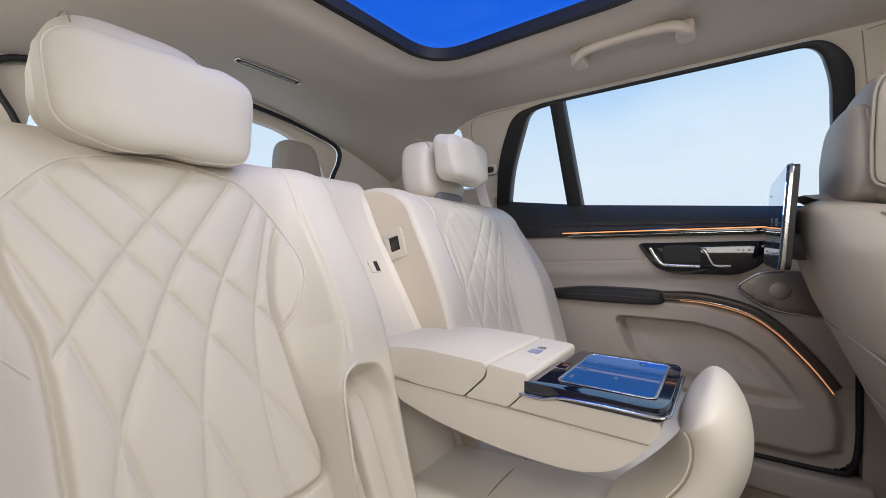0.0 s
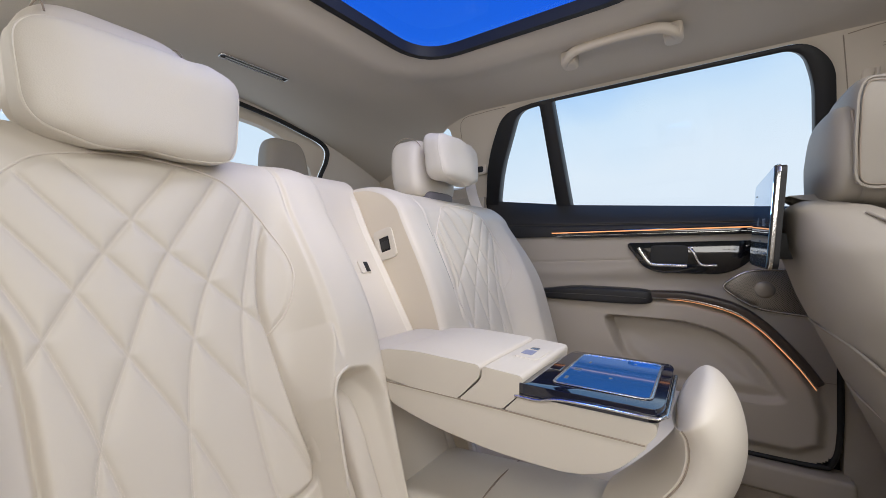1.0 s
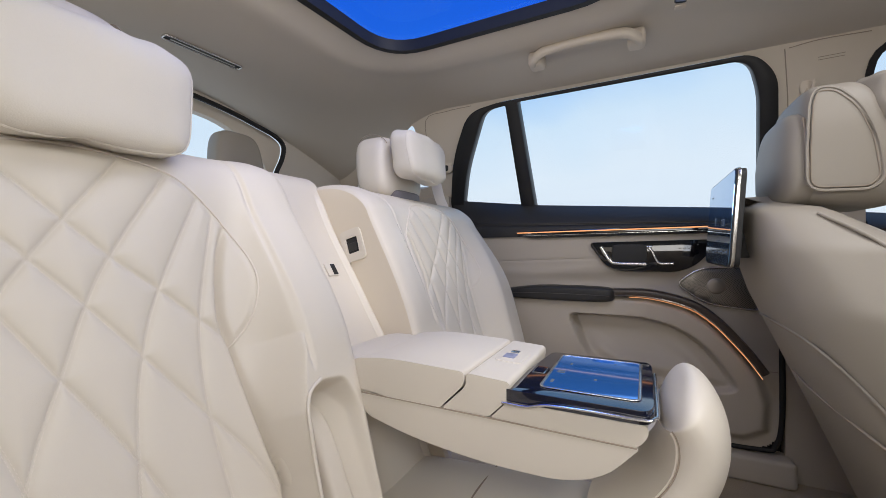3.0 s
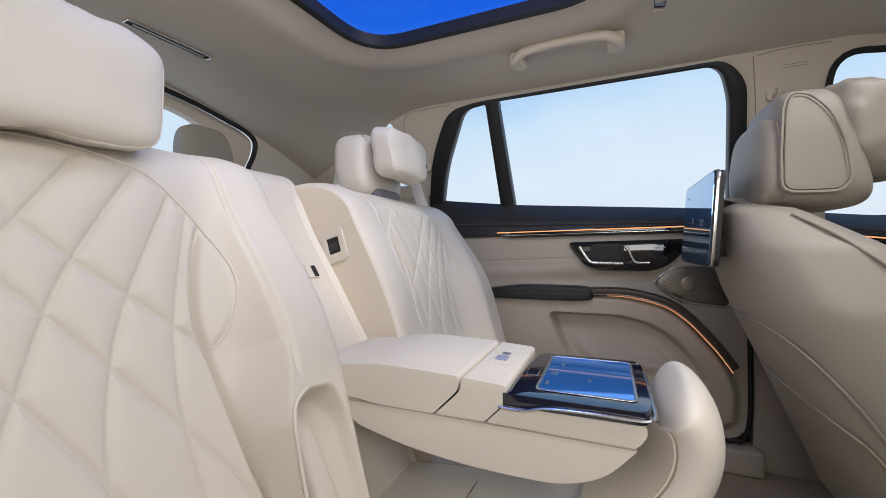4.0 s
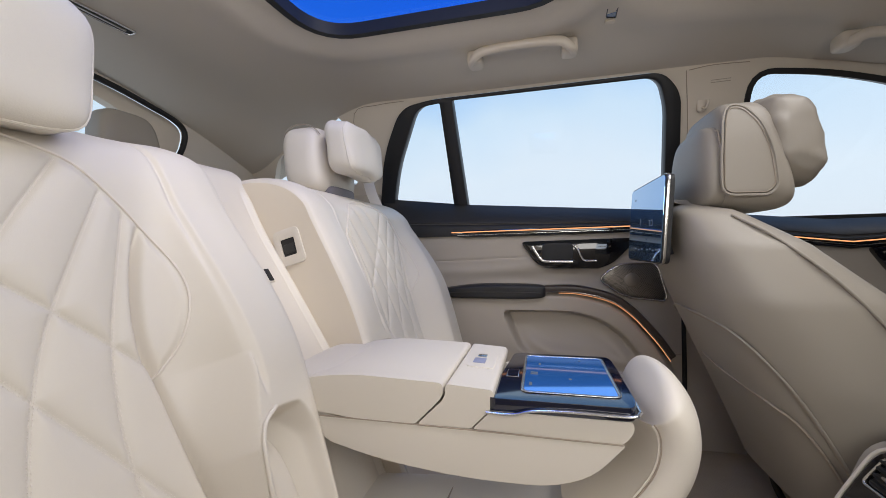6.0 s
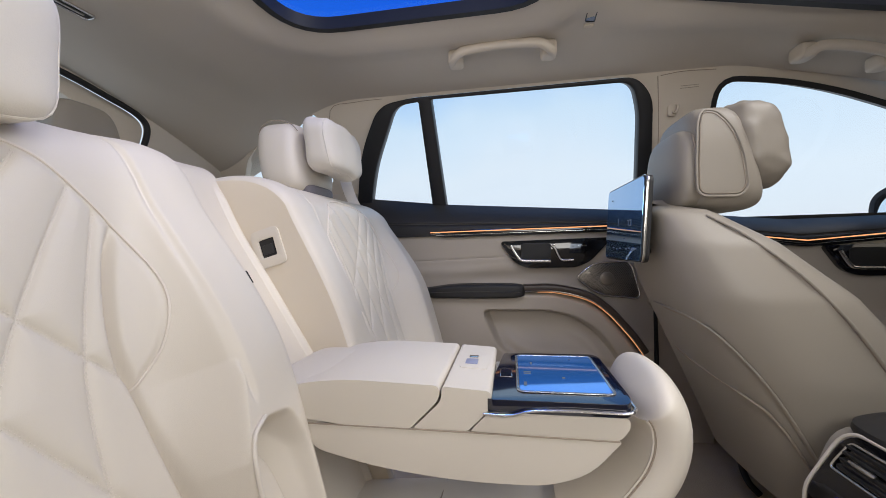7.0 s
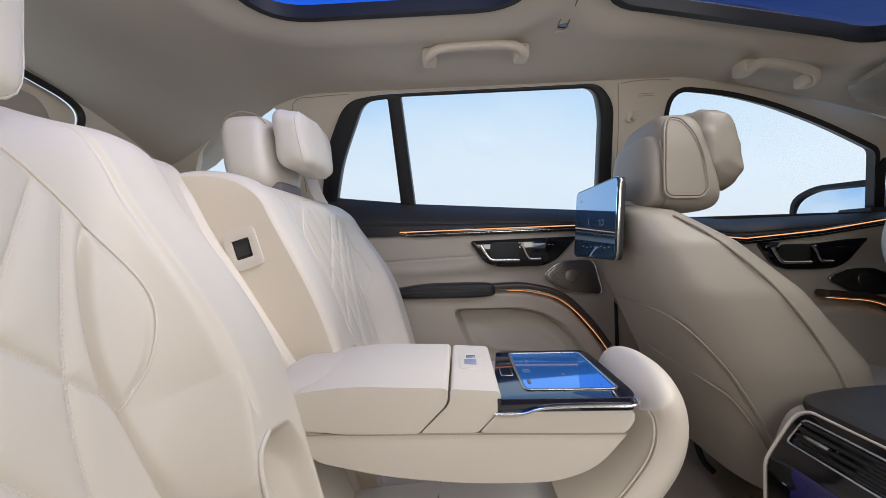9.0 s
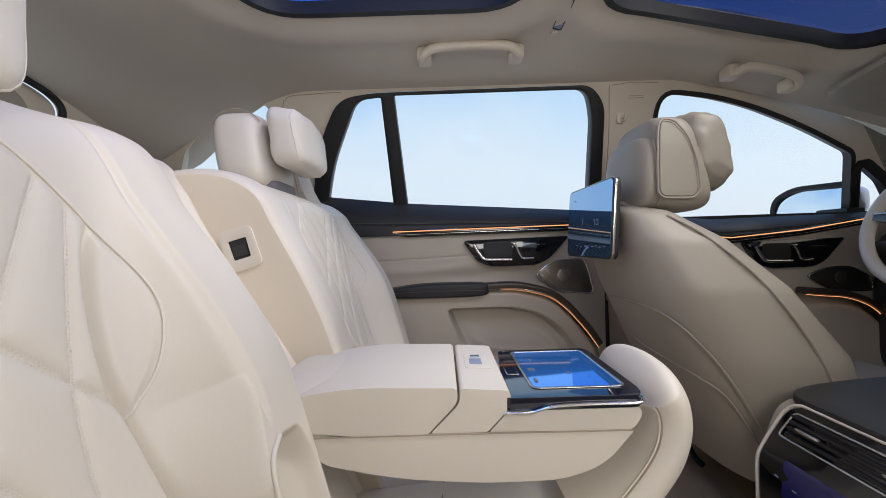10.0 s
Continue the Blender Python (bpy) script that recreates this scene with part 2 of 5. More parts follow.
def filled(outer, holes=(), step=0.0):
    """Triangles of a flat outline with holes; step adds inner points so that it can bend."""
    pts, edges = [], []
    for loop in (outer, *holes):
        k = len(pts)
        pts += [Vector((p[0], p[1])) for p in loop]
        edges += [(k + i, k + (i + 1) % len(loop)) for i in range(len(loop))]
    if step:
        xs, ys = [p[0] for p in outer], [p[1] for p in outer]
        for i in range(1, int((max(xs) - min(xs)) / step) + 1):
            for j in range(1, int((max(ys) - min(ys)) / step) + 1):
                x, y = min(xs) + i * step, min(ys) + j * step
                if depth_in(x, y, outer) > step * 0.3 and all(depth_in(x, y, h) < -step * 0.3 for h in holes):
                    pts.append(Vector((x, y)))
    vs, _, fs, _, _, _ = delaunay_2d_cdt(pts, edges, [], 0, 1e-5)
    keep = []
    for f in fs:
        c = sum((vs[i] for i in f), Vector((0, 0))) / len(f)
        if inside(c.x, c.y, outer) and not any(inside(c.x, c.y, h) for h in holes):
            keep.append(tuple(f))
    return vs, keep


def plate(outer, fn, thick, holes=(), step=0.0):
    """A plate cut to an outline, mapped into the place by fn(u, v), and thickened along a vector."""
    vs, fs = filled(outer, holes, step)
    bm = raw([fn(v.x, v.y) for v in vs], fs)
    bmesh.ops.delete(bm, geom=[v for v in bm.verts if not v.link_faces], context='VERTS')
    return thicken(bm, thick)


def bevelled(bm, width, segments=2, angle=40):
    es = [e for e in bm.edges if len(e.link_faces) == 2 and e.calc_face_angle(0) > radians(angle)]
    bmesh.ops.bevel(bm, geom=es, offset=width, segments=segments, profile=0.6, affect='EDGES', clamp_overlap=True)
    return bm


def block(x0, x1, y0, y1, z0, z1, bevel=0.004, segments=2):
    bm = bmesh.new()
    bmesh.ops.create_cube(bm, size=1)
    moved(bm, Matrix.Translation(((x0 + x1) / 2, (y0 + y1) / 2, (z0 + z1) / 2)) @ Matrix.Diagonal((x1 - x0, y1 - y0, z1 - z0, 1)))
    return bevelled(bm, bevel, segments) if bevel else bm


# ---- plan of the cabin: x forward, y to the driver's side ----
YC = 0.595          # middle of the car
FLOOR = 0.20


def lerp(table, x):
    for (a, va), (b, vb) in zip(table, table[1:]):
        if x <= b:
            t = max(0.0, (x - a) / (b - a))
            return va + (vb - va) * t
    return table[-1][1]


SILL = [(-1.4, 1.06), (-0.74, 1.045), (-0.41, 1.008), (0.18, 0.967), (0.3, 0.957), (0.68, 0.917), (1.2, 0.925), (1.6, 0.95)]
STRIP = [(-1.4, 0.90), (-0.46, 0.904), (0.16, 0.910), (0.4, 0.885), (0.7, 0.848), (0.95, 0.868), (1.19, 0.903), (1.6, 0.96)]


def upper(x, z):
    """The leaning window side."""
    return Vector((x, 1.44 - 0.45 * (z - 1.02), z))


def upper_out(d):
    return lambda x, z: upper(x, z) + Vector((0, d, d * 0.45))


SUN_REAR = rounded([(-0.745, 0.235), (-0.075, 0.235), (-0.075, 0.948), (-0.715, 0.948)], 0.13, 7)
SUN_FRONT = rounded([(0.075, 0.235), (0.88, 0.235), (0.83, 1.07), (0.075, 0.958)], 0.13, 7)


def roof_z(x, y):
    s = abs(y - YC)
    k = sstep(-0.92, -1.32, x)
    side = (1 - k) * 0.048 * (s / 0.7) ** 4 + k * 0.085 * (s / 0.48) ** 1.7
    z = 1.408 - side - 0.052 * sstep(-0.70, -1.0, x)
    if x > 0.45:
        z -= 0.28 * (x - 0.45) ** 1.35
    return z - 0.016 * math.exp(-(-max(depth_in(x, y, SUN_REAR), depth_in(x, y, SUN_FRONT)) / 0.04 - 2.1) ** 2)


def roof_edge(x):
    return 0.697 + 0.16 * sstep(-0.78, -1.2, x)


# ---- roof ----
edge_l = [(x / 20, YC + roof_edge(x / 20)) for x in range(31, -27, -1)]
edge_r = [(x, 2 * YC - y) for x, y in edge_l][::-1]
back = [(-1.30, YC + roof_edge(-1.3) * (1 - i / 10)) for i in range(1, 20)]
front = [(1.55, YC - roof_edge(1.55) * (1 - i / 10)) for i in range(1, 20)]
bm = plate(edge_l + back + edge_r + front, lambda x, y: Vector((x, y, roof_z(x, y))), (0, 0, 0.03), [SUN_REAR, SUN_FRONT], 0.03)
ceiling = tagged(finish("ceiling", bm, HEADLINER), "greige fabric headliner with two glazed roof openings", "ceiling", kind="structure")


def grown(loop, d):
    c = sum((Vector(p) for p in loop), Vector((0, 0))) / len(loop)
    out, n = [], len(loop)
    for i in range(n):
        t = Vector(loop[(i + 1) % n]) - Vector(loop[i - 1])
        nrm = Vector((t.y, -t.x)).normalized()
        p = Vector(loop[i])
        if nrm.dot(p - c) < 0:
            nrm = -nrm
        out.append(p + nrm * d)
    return out


for nm, loop in (("window_1", SUN_REAR), ("window_2", SUN_FRONT)):
    w = thing(nm, "tinted glass roof panel in a black rubber frame", "roof window", kind="structure")
    part("window_frame", plate(grown(loop, 0.006), lambda x, y: Vector((x, y, roof_z(x, y) - 0.004)), (0, 0, 0.03),
                               [grown(loop, -0.011)], 0.06), BLACK, w)
    p = part("pane", plate(grown(loop, 0.01), lambda x, y: Vector((x, y, roof_z(x, y) + 0.036)), (0, 0, 0.006), step=0.08), ROOFPANE if nm == "window_1" else ROOFPANE_DARK, w)
    p.visible_shadow = False

# ---- driver's side, above the belt line ----
FRAME = rounded([(-0.75, 1.02), (-0.70, 1.20), (-0.612, 1.338), (-0.50, 1.352), (0.20, 1.356), (0.252, 1.30), (0.29, 0.94)],
                [0.01, 0.1, 0.08, 0.03, 0.07, 0.05, 0.01], 6)
SMALL = rounded([(-0.694, 1.03), (-0.655, 1.15), (-0.555, 1.333), (-0.473, 1.339), (-0.461, 1.0)], [0.01, 0.1, 0.06, 0.006, 0.006], 5)
MAIN = rounded([(-0.411, 0.99), (-0.432, 1.343), (0.19, 1.344), (0.218, 1.26), (0.244, 0.95)], [0.006, 0.006, 0.06, 0.03, 0.006], 6)
FRONT = rounded([(0.437, 0.90), (0.437, 1.326), (0.60, 1.308), (0.747, 1.274), (0.941, 1.21), (1.14, 1.128), (1.232, 0.90)],
                [0.006, 0.05, 0.1, 0.1, 0.1, 0.02, 0.006], 5)
FRONTQ = rounded([(1.265, 0.90), (1.19, 1.09), (1.29, 1.03), (1.40, 0.92)], 0.02, 4)
QUARTER = rounded([(-1.21, 1.10), (-1.155, 1.20), (-1.085, 1.255), (-1.01, 1.297), (-0.925, 1.321), (-0.845, 1.330), (-0.83, 1.10)], 0.02, 4)
wall_left = thing("wall_left", "beige cabin side with pillars between the windows", "wall", kind="structure")
part("pillar_panel", plate([(-1.42, 0.93), (-1.42, 1.34), (-0.9, 1.372), (0.45, 1.374), (0.75, 1.335), (0.94, 1.285), (1.13, 1.222), (1.55, 1.06), (1.55, 0.86)], upper, (0, 0.03, 0.012),
                           [FRAME, grown(FRONT, 0.012), grown(FRONTQ, 0.012), QUARTER], 0.08), PLASTIC, wall_left)
part("lower_panel", block(-1.42, -0.745, 1.40, 1.44, 0.2, 1.06, 0.004), TRIM, wall_left)
part("pillar_base", block(0.285, 0.45, 1.40, 1.44, 0.2, 0.96, 0.004), TRIM, wall_left)
# black block added behind the doors to stop sky leaking through gaps
part("backing_block", block(-1.42, 1.5, 1.445, 1.475, 0.12, 0.93, 0), FRAMEBLK, wall_left)
part("front_frame", plate(grown(FRONT, 0.014), upper_out(-0.004), (0, 0.03, 0.012), [FRONT]), FRAMEBLK, wall_left)
part("front_quarter_frame", plate(grown(FRONTQ, 0.03), upper_out(-0.006), (0, 0.03, 0.012), [FRONTQ]), FRAMEBLK, wall_left)
for nm, lp in (("front_pane", FRONT), ("front_quarter_pane", FRONTQ), ("rear_quarter_pane", QUARTER)):
    o = part(nm, plate(grown(lp, 0.008), upper_out(0.022), (0, 0.004, 0.002)), PANE, wall_left)
    o.visible_shadow = False

# ---- rear side door ----
door = thing("door_1", "beige leather rear car door with charcoal top and amber light strip", "car door", kind="structure")
part("window_frame", bevelled(plate(FRAME, upper_out(-0.012), (0, 0.04, 0.016), [SMALL, MAIN]), 0.003, 1), FRAMEBLK, door)
for lp in (SMALL, MAIN):
    o = part("pane", plate(grown(lp, 0.006), upper_out(0.016), (0, 0.004, 0.002)), PANE, door)
    o.visible_shadow = False


def belt(x0, x1, parent):
    """The charcoal leather top of a door, from light strip to window sill."""
    def fn(u, v):
        x = x0 + (x1 - x0) * u
        z = lerp(STRIP, x) - 0.012 + (lerp(SILL, x) + 0.012 - lerp(STRIP, x)) * v
        y = 1.378 + 0.056 * v ** 1.7 - 0.004 * math.exp(-((v - 0.34) / 0.03) ** 2) * -1 - 0.006 * math.sin(math.pi * min(1, v * 1.05))
        return Vector((x, y, z))
    part("belt_panel", thicken(sheet(fn, 60, 40), (0, 0.03, 0)), DARK, parent, "charcoal leather door top with a stitched fold")

    def line(v, dy=-0.001):
        return [fn(i / 30, v) + Vector((0, dy, 0)) for i in range(31)]
    part("stitching", tube(line(0.35), 0.0009, 6, 1), mat_stitch, parent)
    a = max(x0 + 0.03, -0.46) if x0 < 0 else x0 + 0.01
    pts = [Vector((x, 1.371, lerp(STRIP, x) + 0.001)) for x in [a + (x1 - a) * i / 30 for i in range(31)]]
    part("light_strip", sweep(pts, ring(0.0017, 0.0018, 8), (0, 0, 1)), AMBER, parent, "glowing amber light strip")
    part("strip_bed", sweep([p + Vector((0, 0.006, -0.007)) for p in pts], ring(0.013, 0.005, 10, 0.6), (0, 0, 1), lambda t: min(1, 0.2 + t * 14)), GLOSS, parent)
    part("chrome_line", sweep([p + Vector((0.02 * (1 - i / 30), 0.0015, -0.0105)) for i, p in enumerate(pts)], ring(0.0012, 0.0014, 6), (0, 0, 1)), CHROME, parent)


mat_stitch = mat("grey_thread", (0.10, 0.095, 0.09), 0.7)
belt(-0.735, 0.278, door)

ARC = [(-0.15, 0.700), (-0.05, 0.700), (0.052, 0.676), (0.11, 0.637), (0.152, 0.592), (0.19, 0.545), (0.222, 0.497)]
LOWER = [(-0.60, 0.69), (-0.15, 0.705), (-0.05, 0.703), (0.052, 0.678), (0.11, 0.64), (0.152, 0.594), (0.19, 0.548), (0.225, 0.495),
         (0.245, 0.42), (0.24, 0.34), (0.19, 0.31), (-0.6, 0.31)]
POCKET = rounded([(-0.285, 0.640), (-0.067, 0.640), (0.02, 0.62), (0.089, 0.575), (0.14, 0.51), (0.178, 0.445), (0.1, 0.43), (-0.155, 0.455), (-0.23, 0.51)], 0.03, 3)


def door_y(x, z):
    d = depth_in(x, z, LOWER)
    p = depth_in(x, z, POCKET)
    y = 1.388
    y -= 0.052 * sstep(-0.012, 0.02, d) * (0.55 + 0.45 * sstep(0.3, 0.66, z))
    y += 0.068 * sstep(-0.003, 0.013, p) * (0.35 + 0.65 * sstep(0.44, 0.62, z))
    y -= 0.012 * math.exp(-((p - 0.045) / 0.02) ** 2) * sstep(0.0, 0.02, p) * (1 - sstep(0.5, 0.6, z))
    y -= 0.012 * math.exp(-((z - 0.765) / 0.018) ** 2) * (1 - sstep(-0.2, -0.1, x)) * 0.4
    y += 0.003 * math.exp(-((z - lerp([(-0.6, 0.800), (-0.18, 0.816), (0.3, 0.83)], x)) / 0.0025) ** 2) * (1 - sstep(-0.2, -0.19, x))
    hollow = math.hypot((x + 0.08) / 0.34, (z - 0.745) / 0.05)
    y += 0.014 * (1 - sstep(0.2, 1.0, hollow))
    return y


DOORX0, DOORX1, DOORZ0, DOORZ1 = -0.76, 0.270, 0.285, 0.908
OUT = rounded([(DOORX0, DOORZ0), (DOORX1, DOORZ0), (DOORX1, 0.92), (DOORX0, 0.92)], [0.01, 0.07, 0.003, 0.003], 6)
bm = sheet(lambda u, v: Vector((DOORX0 + (DOORX1 - DOORX0) * u, door_y(DOORX0 + (DOORX1 - DOORX0) * u, DOORZ0 + (DOORZ1 - DOORZ0) * v), DOORZ0 + (DOORZ1 - DOORZ0) * v)),
           190, 150, lambda u, v: inside(DOORX0 + (DOORX1 - DOORX0) * u, DOORZ0 + (DOORZ1 - DOORZ0) * v, OUT))
part("door_panel", thicken(bm, (0, 0.04, 0)), TRIM, door, "beige leather door panel with a hollow map pocket")
part("door_seal", tube([(0.276, 1.40, 0.92), (0.276, 1.395, 0.7), (0.277, 1.39, 0.40), (0.262, 1.39, 0.30), (0.22, 1.39, 0.282), (0.0, 1.39, 0.279), (-0.2, 1.39, 0.279)], 0.0075, 8, 8), BLACK, door)
part("door_split_line", tube([(0.235, 1.3872, 0.505), (0.25, 1.3872, 0.503), (0.27, 1.3872, 0.503)], 0.001, 6, 2), SEAM, door)
part("sill_step", block(-0.3, 0.30, 1.35, 1.43, 0.2, 0.272, 0.012, 3), TRIM, door)
arc3 = spline([(x, 1.328, z) for x, z in ARC], 8)
part("arm_trim", sweep([p + Vector((0.006, 0.020, 0.012)) for p in arc3], ring(0.012, 0.026, 12, 0.6), (0, 0, 1)), WOOD, door, "dark brown arched grip trim")
part("grip_light", sweep([p + Vector((0, 0.0, -0.002)) for p in arc3[4:]], ring(0.0007, 0.0012, 8), (0, 0, 1)), AMBER, door, "glowing amber light line")
part("grip_chrome", sweep([p + Vector((0, 0.001, 0.0035)) for p in arc3], ring(0.003, 0.003, 8), (0, 0, 1)), CHROME, door)
rest = soft((0.198, 0.036, 0.024), 0.35, 0.4, 56, 20)
for v in rest.verts:
    k = sstep(-0.2, 0.0, v.co.x)
    v.co.z *= 0.55 + 0.45 * k
    v.co.z += -0.004 + 0.008 * k
    v.co.y += 0.01 * (1 - k)
part("armrest_pad", moved(rest, Matrix.Translation((-0.338, 1.342, 0.700))), DARK, door, "charcoal leather armrest pad")
part("armrest_seam", tube([(-0.52, 1.314, 0.697), (-0.40, 1.3065, 0.703), (-0.25, 1.3062, 0.704), (-0.155, 1.3066, 0.702)], 0.0008, 6, 6), mat_stitch, door)
part("grip_slot", block(-0.08, 0.0, 1.338, 1.36, 0.709, 0.7165, 0.002), GLOSS, door)

SWITCH = rounded([(-0.222, 0.868), (-0.17, 0.793), (-0.128, 0.776), (0.03, 0.776), (0.075, 0.795), (0.148, 0.874)], [0.02, 0.02, 0.02, 0.03, 0.03, 0.012], 5)


def switch_panel(parent, loop, y, ox=0.0, oz=0.0, kx=1.0):
    sp = part("switch_panel", bevelled(plate([(p[0] * kx + ox, p[1] + oz) for p in loop], lambda x, z: Vector((x, y, z)), (0, 0.02, 0)), 0.002, 2), GLOSS, parent, "black lacquered switch panel")

    def bar(pts, r, nm):
        part(nm, sweep(spline([(x * kx + ox, y - 0.008, z + oz) for x, z in pts], 6), ring(r, 0.006, 10, 0.7), (0, 0, 1)), CHROME, sp, "satin chrome " + nm.replace("_", " "))
    bar([(-0.182, 0.853), (-0.168, 0.828), (-0.152, 0.806), (-0.135, 0.801), (-0.10, 0.800), (-0.053, 0.799)], 0.0055, "door_handle")
    part("handle_cup", moved(soft((0.05, 0.002, 0.028), 0.3, 0.3, 24, 12), Matrix.Translation((-0.10 * kx + ox, y + 0.0005, 0.833 + oz))), BLACK, sp)
    bar([(-0.048, 0.853), (-0.036, 0.838), (-0.026, 0.815), (-0.014, 0.802), (0.02, 0.802)], 0.004, "seat_switch")
    bar([(-0.05, 0.852), (-0.038, 0.853)], 0.004, "headrest_switch")
    for i in range(3):
        bar([(0.035 + i * 0.012, 0.848), (0.039 + i * 0.012, 0.848)], 0.0012, "memory_button")
    return sp


switch_panel(door, SWITCH, 1.374)


def speaker(parent, loop, y, cx, cz):
    """Perforated metal speaker cover with a rim and round badge."""
    sp = part("speaker_grille", bevelled(plate(loop, lambda x, z: Vector((x, y + 0.35 * ((x - cx) ** 2 + (z - cz) ** 2), z)), (0, 0.012, 0), step=0.02), 0.001, 1), STEEL, parent, "perforated metal speaker grille")
    rim = [Vector((p[0], y - 0.001, p[1])) for p in loop]
    part("speaker_rim", tube(rim + rim[:1], 0.0028, 8, 1), CHROME, sp)
    part("speaker_badge", moved(soft((0.023, 0.0025, 0.023), 1.0, 1.0, 24, 8), Matrix.Translation((cx, y, cz))), STEEL, sp)
    holes = []
    for k in range(0, 32):
        r = 0.0255 + k * 0.0031
        for i in range(int(r * 1500)):
            a = 2 * math.pi * (i + 0.5 * (k % 2)) / int(r * 1500)
            x, z = cx + r * math.cos(a), cz + r * math.sin(a)
            if depth_in(x, z, loop) > 0.004:
                holes.append((x, z))
    vs, fs = [], []
    for x, z in holes:
        b = len(vs)
        yy = y + 0.35 * ((x - cx) ** 2 + (z - cz) ** 2) - 0.0008
        vs += [(x + 0.0010 * math.cos(j * math.pi / 3), yy, z + 0.0010 * math.sin(j * math.pi / 3)) for j in range(6)]
        fs.append(tuple(range(b, b + 6)))
    o = part("speaker_holes", raw(vs, fs), BLACK, sp)
    o["kind"] = "stuff"


SPEAK = rounded([(0.028, 0.742), (0.085, 0.790), (0.19, 0.794), (0.205, 0.775), (0.228, 0.685), (0.22, 0.672), (0.10, 0.684)], [0.02, 0.04, 0.02, 0.02, 0.02, 0.01, 0.04], 4)
speaker(door, SPEAK, 1.379, 0.127, 0.737)

# ---- driver's door ----
fdoor = thing("door_2", "beige leather front car door with charcoal top and light strip", "car door", kind="structure")
belt(0.45, 1.5, fdoor)
FARC = [(0.92, 0.652), (0.977, 0.646), (1.06, 0.636), (1.134, 0.606), (1.19, 0.555), (1.235, 0.49)]
FLOW = [(0.45, 0.66), (0.977, 0.65), (1.06, 0.64), (1.134, 0.61), (1.19, 0.56), (1.24, 0.48), (1.24, 0.25), (0.45, 0.25)]
bm = sheet(lambda u, v: Vector((0.45 + 1.05 * u, 1.388 - 0.05 * sstep(-0.01, 0.02, depth_in(0.45 + 1.05 * u, 0.25 + 0.66 * v, FLOW)), 0.25 + (lerp(STRIP, 0.45 + 1.05 * u) - 0.25) * v)), 90, 70)
part("door_panel", thicken(bm, (0, 0.04, 0)), TRIM, fdoor)
farc3 = spline([(x, 1.33, z) for x, z in FARC], 8)
part("arm_trim", sweep([p + Vector((0.006, 0.02, 0.012)) for p in farc3], ring(0.012, 0.026, 12, 0.6), (0, 0, 1)), WOOD, fdoor)
part("grip_light", sweep(farc3, ring(0.0009, 0.0015, 8), (0, 0, 1)), AMBER, fdoor)
switch_panel(fdoor, SWITCH, 1.372, 0.955, -0.035, 0.96)
FSPEAK = rounded([(0.965, 0.708), (1.03, 0.738), (1.12, 0.738), (1.19, 0.70), (1.2, 0.652), (1.06, 0.655)], 0.025, 4)
speaker(fdoor, FSPEAK, 1.379, 1.09, 0.70)

# ---- closing walls, floor ----
floor = tagged(finish("floor", block(-1.42, 1.5, -0.28, 1.46, 0.12, FLOOR, 0), CARPET), "beige carpeted car floor", "floor", kind="structure")
wall_right = thing("wall_right", "beige cabin side, its unseen panes tinted to cut skylight", "wall", kind="structure")
part("lower_panel", block(-1.42, 1.5, -0.27, -0.22, 0.2, 0.97, 0), TRIM, wall_right)
RWIN = rounded([(-0.65, 0.99), (-0.55, 1.33), (0.7, 1.33), (1.1, 1.15), (1.2, 0.99)], 0.05, 4)
RQ = rounded([(-1.18, 1.08), (-1.12, 1.28), (-0.82, 1.31), (-0.82, 1.08)], 0.03, 4)
part("pillar_panel", plate([(-1.42, 0.95), (-1.42, 1.375), (0.9, 1.375), (1.55, 1.1), (1.55, 0.95)],
                           lambda x, z: Vector((x, 2 * YC - upper(x, z).y, z)), (0, -0.03, 0.012), [RWIN, RQ], 0.1), PLASTIC, wall_right)
for lp in (RWIN, RQ):
    part("pane", plate(grown(lp, 0.01), lambda x, z: Vector((x, 2 * YC - upper(x, z).y - 0.04, z)), (0, -0.004, 0)), SKYCUT, wall_right)

# ---- tailgate ----
tail = thing("wall_rear", "beige tailgate trim round a rear window", "tailgate", kind="structure")
ARCH = [(0.0, 1.342), (0.105, 1.334), (0.25, 1.318), (0.36, 1.297), (0.44, 1.278), (0.475, 1.25), (0.468, 1.20), (0.44, 1.14), (0.42, 1.05), (0.42, 0.6)]
arch3 = spline([(-1.29, YC - s, z) for s, z in ARCH[:0:-1]] + [(-1.29, YC + s, z) for s, z in ARCH], 5)
part("seal", tube(arch3, 0.0085, 8, 1), BLACK, tail)
gl = rounded([(YC - 0.40, 0.95), (YC - 0.425, 1.19), (YC - 0.26, 1.285), (YC, 1.304), (YC + 0.26, 1.285), (YC + 0.425, 1.19), (YC + 0.40, 0.95)], 0.08, 5)
part("tailgate_trim", plate([(p.y, p.z) for p in arch3], lambda y, z: Vector((-1.31 - 0.22 * max(0, (depth_in(y, z, [(q.y, q.z) for q in arch3[::3]]) - 0.005)), y, z)), (-0.03, 0, 0), [gl], 0.05), PLASTIC, tail)
o = part("pane", plate(grown(gl, 0.01), lambda y, z: Vector((-1.36, y, z)), (-0.004, 0, 0)), PANE, tail)
o.visible_shadow = False
part("rear_surround", plate([(-0.3, 0.2), (1.5, 0.2), (1.5, 1.42), (-0.3, 1.42)], lambda y, z: Vector((-1.285, y, z)), (-0.02, 0, 0),
                            [[(p.y, p.z) for p in arch3]], 0.1), HEADLINER, tail)

